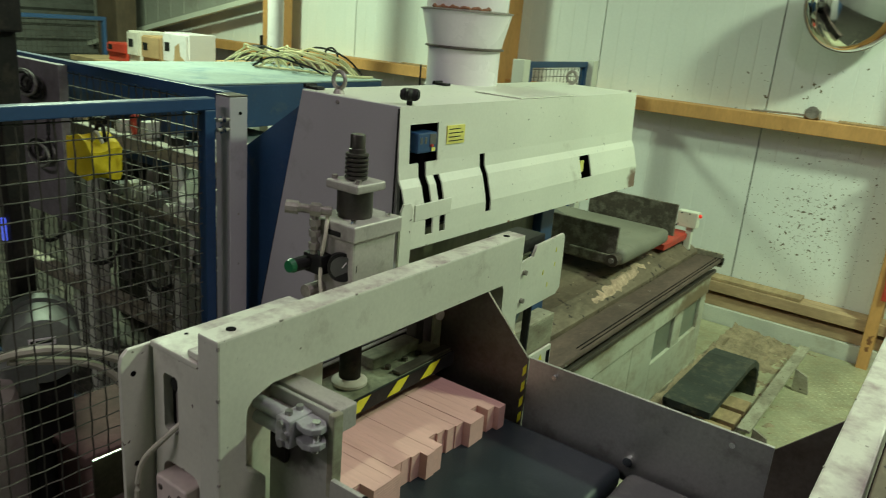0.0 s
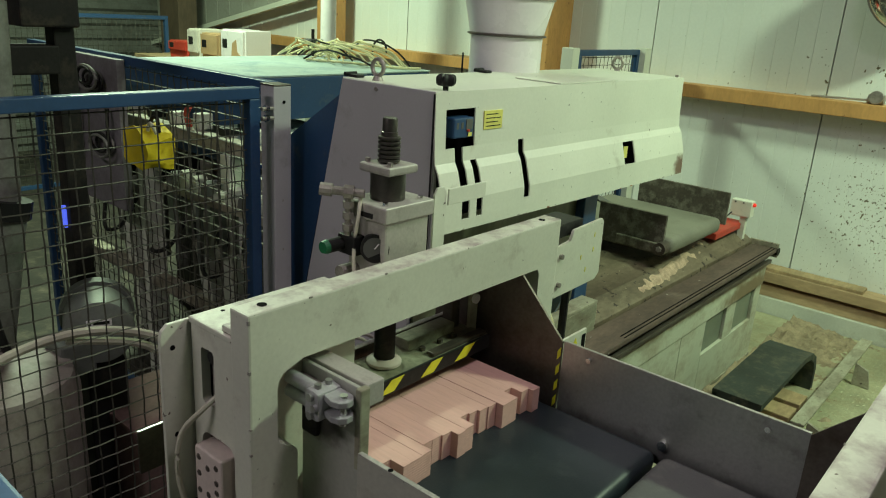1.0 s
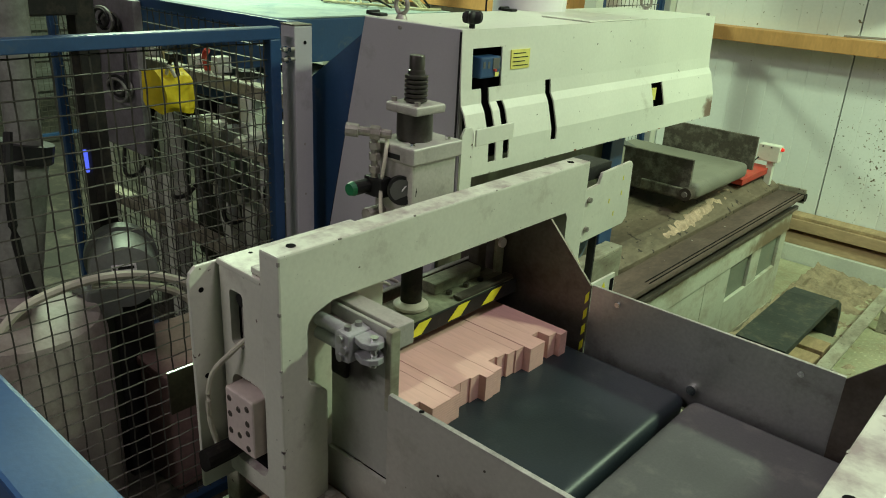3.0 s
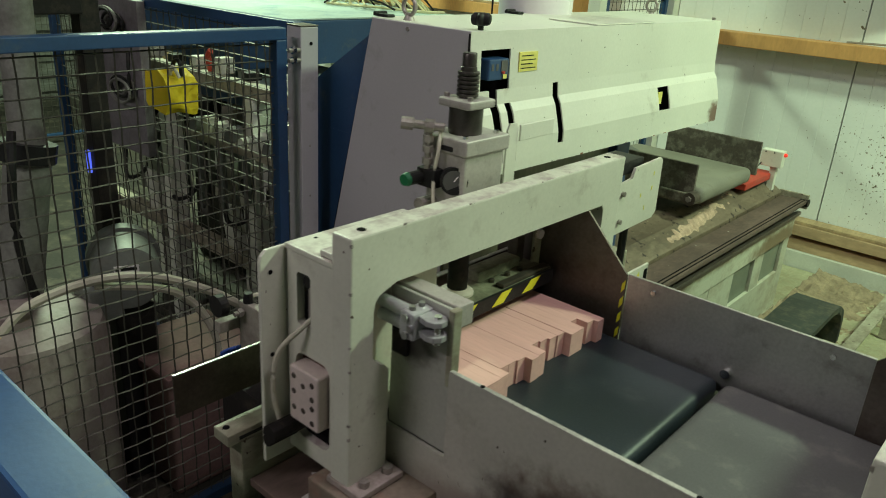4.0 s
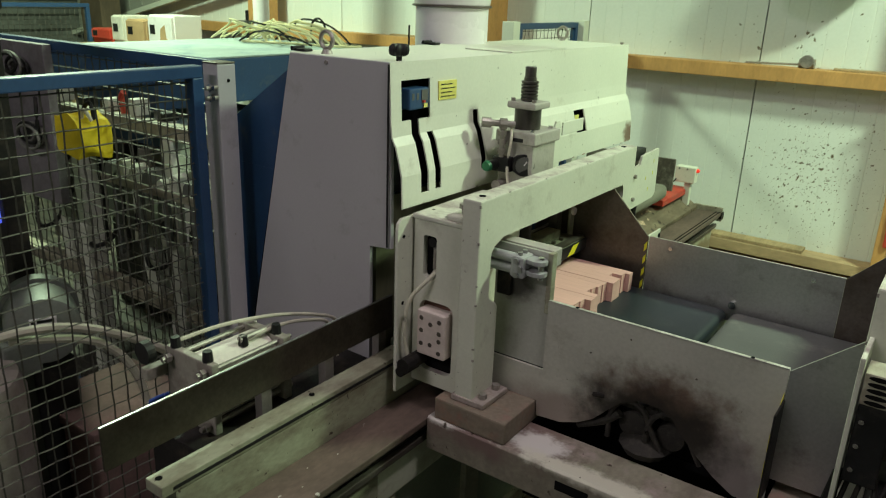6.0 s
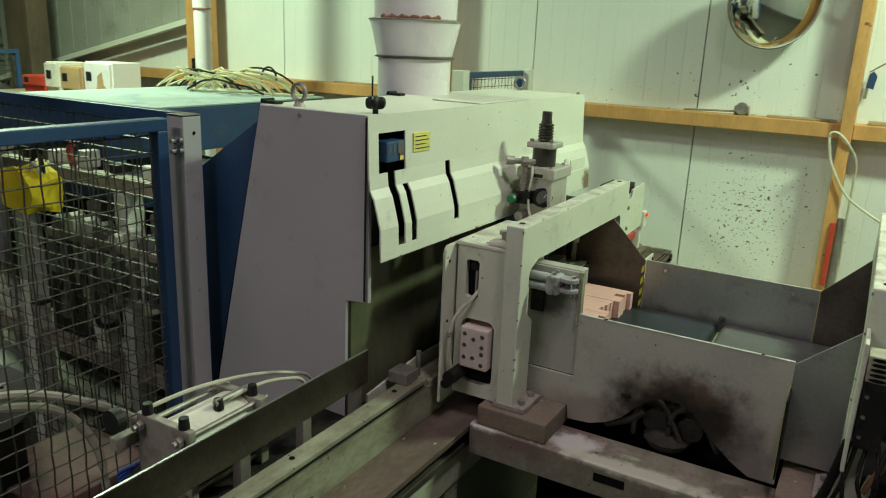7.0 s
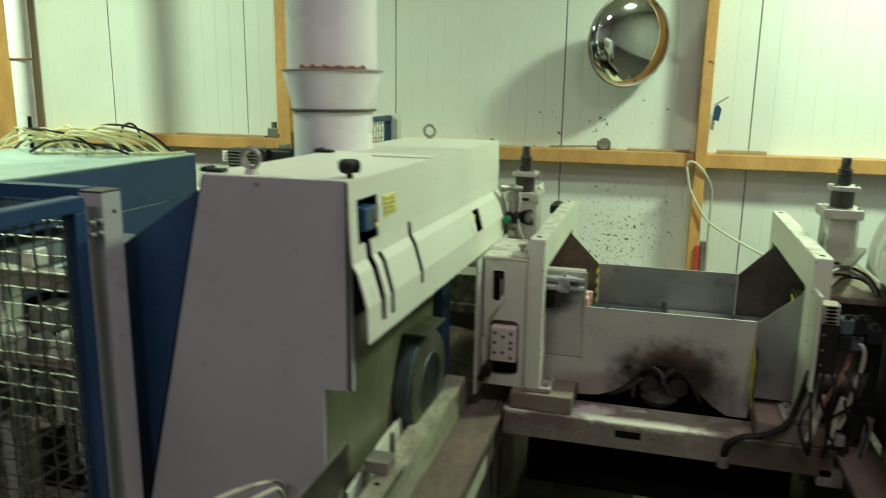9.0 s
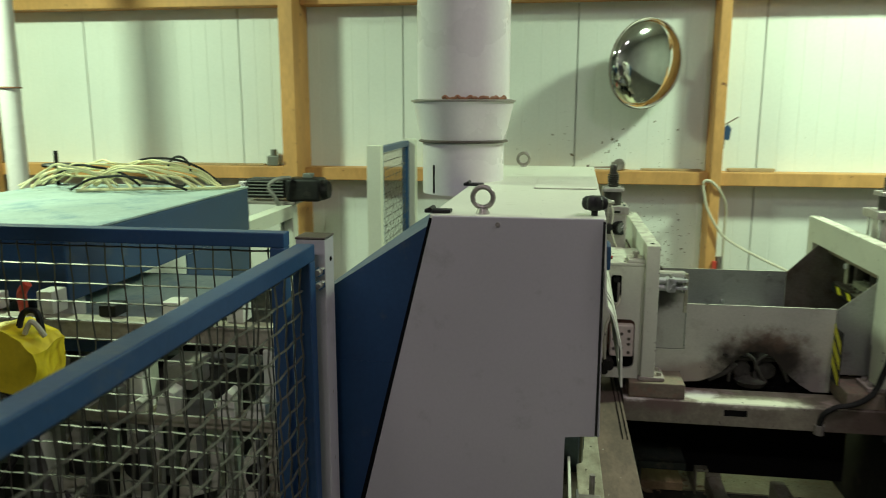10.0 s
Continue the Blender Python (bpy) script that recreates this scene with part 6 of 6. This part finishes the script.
def feeding_machine():
    """The dark jumble of the feed works under the blue cabinet."""
    t = thing("feed_works", "dark greasy feeding machine with pale frame and rollers", "feed machine")
    part("beam", box(-2.5, -0.72, 0.16, 0.22, 1.12, 1.17, 0.004), M_PAINT_D, t, "pale frame beam")
    part("beam", box(-2.5, -0.72, 0.16, 0.22, 0.45, 0.50, 0.004), M_PAINT_D, t, "pale frame beam")
    for x in (-2.4, -1.75, -1.15, -0.78):
        part("upright", box(x, x + 0.055, 0.15, 0.23, 0.0, 1.12, 0.004), M_PAINT, t, "pale upright")
    for x in (-2.05, -1.45, -0.98):
        part("brace", prism([(x, 0.95), (x + 0.07, 0.95), (x + 0.17, 0.50), (x + 0.10, 0.50)], "y", 0.185, 0.235, 0.003), M_PAINT, t, "pale slanting brace")
    part("table", box(-1.72, -1.10, 0.24, 0.95, 1.06, 1.11, 0.004), M_BLUE, t, "blue table")
    part("table_top", box(-1.70, -1.12, 0.26, 0.90, 1.111, 1.118), M_BLUE_DUST, t, "light dusty table top")
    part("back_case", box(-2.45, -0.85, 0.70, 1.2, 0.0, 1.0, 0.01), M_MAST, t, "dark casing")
    part("skirt", box(-2.4, -0.80, 0.55, 0.60, 0.55, 0.95, 0.004), M_DKGREY, t)
    for k in range(9):
        x = -2.25 + 0.17 * k
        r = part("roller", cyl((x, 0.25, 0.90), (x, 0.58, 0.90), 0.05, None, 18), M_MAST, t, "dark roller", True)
        part("hub", cyl((x, 0.235, 0.90), (x, 0.25, 0.90), 0.025, None, 12), M_CAST, r)
        part("cylinder", cyl((x + 0.06, 0.30, 0.52), (x + 0.06, 0.30, 0.82), 0.028, None, 12), M_COLUMN, t, "", True)
        part("clamp", box(x - 0.03, x + 0.05, 0.24, 0.34, 0.97, 1.04, 0.006), M_CAST if k % 2 else M_BLACK, t)
        part("lug", box(x, x + 0.045, 0.20, 0.26, 1.17, 1.20 + 0.015 * (k % 3), 0.004), M_PAINT if k % 3 else M_BLACK, t)
    shelf = part("front_beam", box(-1.42, -0.70, 0.075, 0.135, 0.945, 0.975, 0.004), M_PAINT_D, t, "pale front beam with clamps")
    random.seed(17)
    for k in range(9):
        x = -1.40 + 0.075 * k
        h = random.uniform(0.02, 0.06)
        part("clamp", prism([(x, 0.9752), (x + 0.05, 0.9752), (x + 0.05, 0.9752 + h), (x + 0.03, 0.985 + h), (x + 0.008, 0.978 + 0.7 * h)], "y", 0.08, 0.13, 0.003), M_PAINT if k % 3 else M_DKGREY, shelf, "pale cast clamp")
        part("hanger", box(x + 0.015, x + 0.035, 0.095, 0.115, 0.945 - random.uniform(0.10, 0.32), 0.944, 0.003), M_INSET if k % 2 else M_DKGREY, shelf)
    for k in range(4):
        x = -1.33 + 0.16 * k
        part("bracket", prism([(x, 0.72), (x + 0.11, 0.76), (x + 0.12, 0.86), (x + 0.05, 0.90), (x + 0.01, 0.83)], "y", 0.13, 0.148, 0.004), M_BEDSIDE, t, "pale cast bracket")
        part("ring", lathe([(0.018, -0.006), (0.034, -0.004), (0.034, 0.004), (0.018, 0.006)], (x + 0.06, 0.122, 0.81), 20, "y"), M_BLACK, t, "", True)
    part("upright", box(-0.745, -0.705, 0.07, 0.13, 0.0, 0.944, 0.004), M_PAINT_D, t, "pale upright")
    part("lever", tube([(-1.45, 0.22, 1.15), (-1.44, 0.20, 1.22), (-1.42, 0.20, 1.25)], 0.012), M_RED, t, "red lever", True)
    for k in range(4):
        part("cable", tube([(-2.2 + 0.4 * k, 0.22, 0.75), (-2.1 + 0.4 * k, 0.16, 0.62), (-1.98 + 0.4 * k, 0.18, 0.66), (-1.9 + 0.4 * k, 0.22, 0.80)], 0.009), M_BLACK, t, "", True)


feeding_machine()


# ---- wall clutter ----
def wall_clutter():
    k = thing("key_bunch", "bunch of blue keys on a nail in the stud", "keys")
    part("nail", cyl((0.90, 3.236, 1.58), (0.97, 3.20, 1.63), 0.004, None, 8), M_CAST, k)
    part("tag", prism([(0.895, 1.50), (0.93, 1.49), (0.94, 1.56), (0.92, 1.585), (0.90, 1.57)], "y", 3.215, 3.228), M_BLUE, k, "blue key tag")
    part("key", prism([(0.89, 1.44), (0.905, 1.44), (0.91, 1.52), (0.895, 1.52)], "y", 3.220, 3.224), M_CAST, k)
    k.location = (-0.006, 0.05, 0.0)
    c = thing("hanging_cable", "grey cable looped over the rail and hanging down", "cable")
    part("cable", tube([(0.917, 3.188, 0.05), (0.917, 3.188, 0.6), (0.917, 3.185, 1.0), (0.908, 3.165, 1.12), (0.862, 3.128, 1.205), (0.82, 3.124, 1.25), (0.785, 3.124, 1.264), (0.766, 3.124, 1.245), (0.775, 3.122, 1.18), (0.80, 3.12, 1.09), (0.88, 3.112, 0.955), (0.97, 3.08, 0.885), (1.17, 3.0, 0.79), (1.40, 2.9, 0.70)], 0.0075), M_TUBE, c, "", True)
    part("hook", cyl((0.79, 3.115, 1.25), (0.79, 3.20, 1.25), 0.004, None, 8), M_CAST, c, "steel hook in the rail")
    r = thing("red_tool", "red handled tool hanging on the stud", "tool")
    part("handle", box(0.846, 0.872, 3.120, 3.139, 0.42, 0.78, 0.006), M_RED, r)
    part("sleeve", cyl((0.892, 3.16, 0.38), (0.892, 3.16, 0.80), 0.020, None, 12), M_CAST, r)
    for x0, x1, z, n in ((0.42, 0.78, 0.012, "thin wood strip lying on the rail"), (0.93, 1.2, 0.02, "offcut wedge lying on the rail"), (-2.7, -2.0, 0.012, "thin wood strip lying on the rail")):
        tagged(part("wood_strip", box(x0, x1, 3.26, 3.31, 1.3045, 1.3045 + z, 0.003), M_OLDWOOD), n, "wood strip")
    b = thing("valve_fitting", "old brass valve fitting lying on the rail", "fitting")
    part("body", cyl((0.24, 3.28, 1.33), (0.32, 3.28, 1.33), 0.026, None, 14), M_CAST, b)
    part("wheel", cyl((0.285, 3.235, 1.342), (0.285, 3.25, 1.342), 0.036, None, 16, None, 0.004), M_CAST, b)
    part("bonnet", cyl((0.285, 3.25, 1.342), (0.285, 3.28, 1.335), 0.014, None, 10), M_CAST, b)
    part("stem", cyl((-0.05, 3.285, 1.312), (0.24, 3.28, 1.322), 0.006, None, 8), M_CAST, b)
    g = thing("grey_gadget", "small dusty fitting standing on the rail", "fitting")
    part("body", box(-1.98, -1.90, 3.26, 3.31, 1.3045, 1.37, 0.006), M_DKGREY, g)
    part("top", cyl((-1.94, 3.285, 1.37), (-1.94, 3.285, 1.41), 0.02, None, 10), M_DKGREY, g)
    s = thing("sloping_rail", "grey sloping rail with an added darker ribbed sheet above it", "rail")
    part("bar", prism([(-7.0, 1.06), (-4.13, 1.70), (-4.13, 1.745), (-7.0, 1.105)], "y", 3.13, 3.19), M_PAINT, s)
    # Added sheet; the darker tone above the rail is its colour.
    pn = part("panel", prism([(-6.95, 1.121), (-4.13, 1.750), (-4.13, 3.65), (-6.95, 3.65)], "y", 3.200, 3.215), M_DARKERPANEL, s, "added darker grey ribbed sheet above the rail")
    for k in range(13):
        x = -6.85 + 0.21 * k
        part("rib", box(x, x + 0.02, 3.194, 3.1998, 1.14 + (x + 6.95) * 0.2231 + 0.01, 3.64), M_DARKERPANEL, pn)


wall_clutter()


def storage():
    t = thing("storage_shelf", "rough timber shelf carrying cartons", "shelf")
    part("board", box(-5.15, -3.1, 1.95, 2.5, 1.09, 1.13, 0.004), M_OLDWOOD, t)
    for x in (-5.1, -4.1, -3.2):
        part("leg", box(x, x + 0.06, 2.0, 2.06, 0.0, 1.09, 0.004), M_OLDWOOD, t)
        part("leg", box(x, x + 0.06, 2.40, 2.46, 0.0, 1.09, 0.004), M_OLDWOOD, t)
    for x0, x1, z, m, n in ((-4.74, -4.47, 0.14, M_RED, "red carton on the shelf"), (-4.45, -4.29, 0.25, M_TANK, "narrow white carton on the shelf"), (-4.26, -4.02, 0.23, M_CARD, "brown carton on the shelf"),
                            (-3.98, -3.68, 0.275, M_WHITE, "torn white carton on the shelf"), (-3.38, -3.16, 0.13, M_CARD, "flat brown carton on the shelf")):
        b = thing("carton", n, "carton", "cartons on the shelf")
        part("box", box(x0, x1, 2.05, 2.28, 1.1305, 1.1305 + z, 0.005), m, b)
        part("flap", box(x0 + 0.01, x1 - 0.01, 2.03, 2.049, 1.20, 1.13 + z * 0.96, 0.002), m, b)
        part("print_bar", box(x0 + 0.03, x0 + 0.09, 2.0285, 2.0295, 1.16 + z * 0.4, 1.17 + z * 0.6), M_BLACK, b)
        if z == 0.275:
            part("torn_patch", prism([(x0 + 0.13, 1.14), (x0 + 0.25, 1.14), (x0 + 0.27, 1.22), (x0 + 0.22, 1.25), (x0 + 0.21, 1.34), (x0 + 0.16, 1.31), (x0 + 0.15, 1.24)], "y", 2.026, 2.0285), M_CARD, b, "torn brown patch")
    c = part("card_sheet", box(-4.76, -3.99, 1.932, 1.948, 0.92, 1.128, 0.002), M_CARD, t, "brown cardboard sheet on the shelf front")
    f = thing("guard_fence", "blue wire mesh fence far behind", "fence", "guard fences")
    mesh_panel(f, "y", -5.2, 0.4, 2.3, 0.05, 1.44)


storage()


def fine_parts():
    """Second press: tie bars and hoses."""
    for k in range(3):
        part("hose", tube([(1.12, 1.32 + 0.1 * k, 1.10), (1.18, 1.42 + 0.1 * k, 1.115), (1.24, 1.40, 1.10 + 0.01 * k), (1.27, 1.30, 1.03)], 0.005), M_COLUMN if k == 1 else M_BLACK, carriage, "", True)
    part("flat_bar", prism([(1.13, 1.30), (1.16, 1.30), (1.27, 1.60), (1.24, 1.60)], "z", 1.16, 1.175), M_DARK_STEEL, carriage, "dark flat bar")
    for k in range(2):
        part("pipe", cyl((1.085 + 0.05 * k, 1.20, 0.66), (1.12 + 0.05 * k, 1.22, 0.80), 0.010, None, 10), M_TUBE, carriage, "cream slanting pipe", True)
    # Dark sheet added to block the bright wall seen through the gap.
    part("side_web", box(1.300, 1.308, 1.25, 1.978, 0.64, 1.059), M_MAST, carriage, "dark sheet added to close a bright gap")
    part("valve_body", box(1.10, 1.26, 1.25, 1.38, 0.66, 0.78, 0.01), M_BLACK, carriage, "dark greasy valve works")
    for k in range(4):
        part("pipe", cyl((1.09 + 0.045 * k, 1.22, 0.52), (1.10 + 0.05 * k, 1.24, 0.74), 0.012, None, 10), M_COLUMN if k % 2 else M_BLACK, carriage, "", True)
    part("solenoid", box(1.12, 1.20, 1.20, 1.27, 0.52, 0.58, 0.006), M_CAST, carriage)


fine_parts()


def motions():
    ROWS = [(0.0, -1.968), (2.5, -1.968), (3.3, -1.968), (3.6, -1.945), (3.8, -1.89), (4.0, -1.842), (4.5, -1.706), (5.0, -1.555), (5.5, -1.406), (6.25, -1.18),
            (7.0, -0.953), (7.5, -0.801), (8.0, -0.654), (8.5, -0.498), (9.0, -0.342), (9.5, -0.170), (10.0, 0.0)]
    for ob in [carriage] + BLOCKS:
        walk(ob, [(t, pose(0, s, 0)) for t, s in ROWS])


motions()
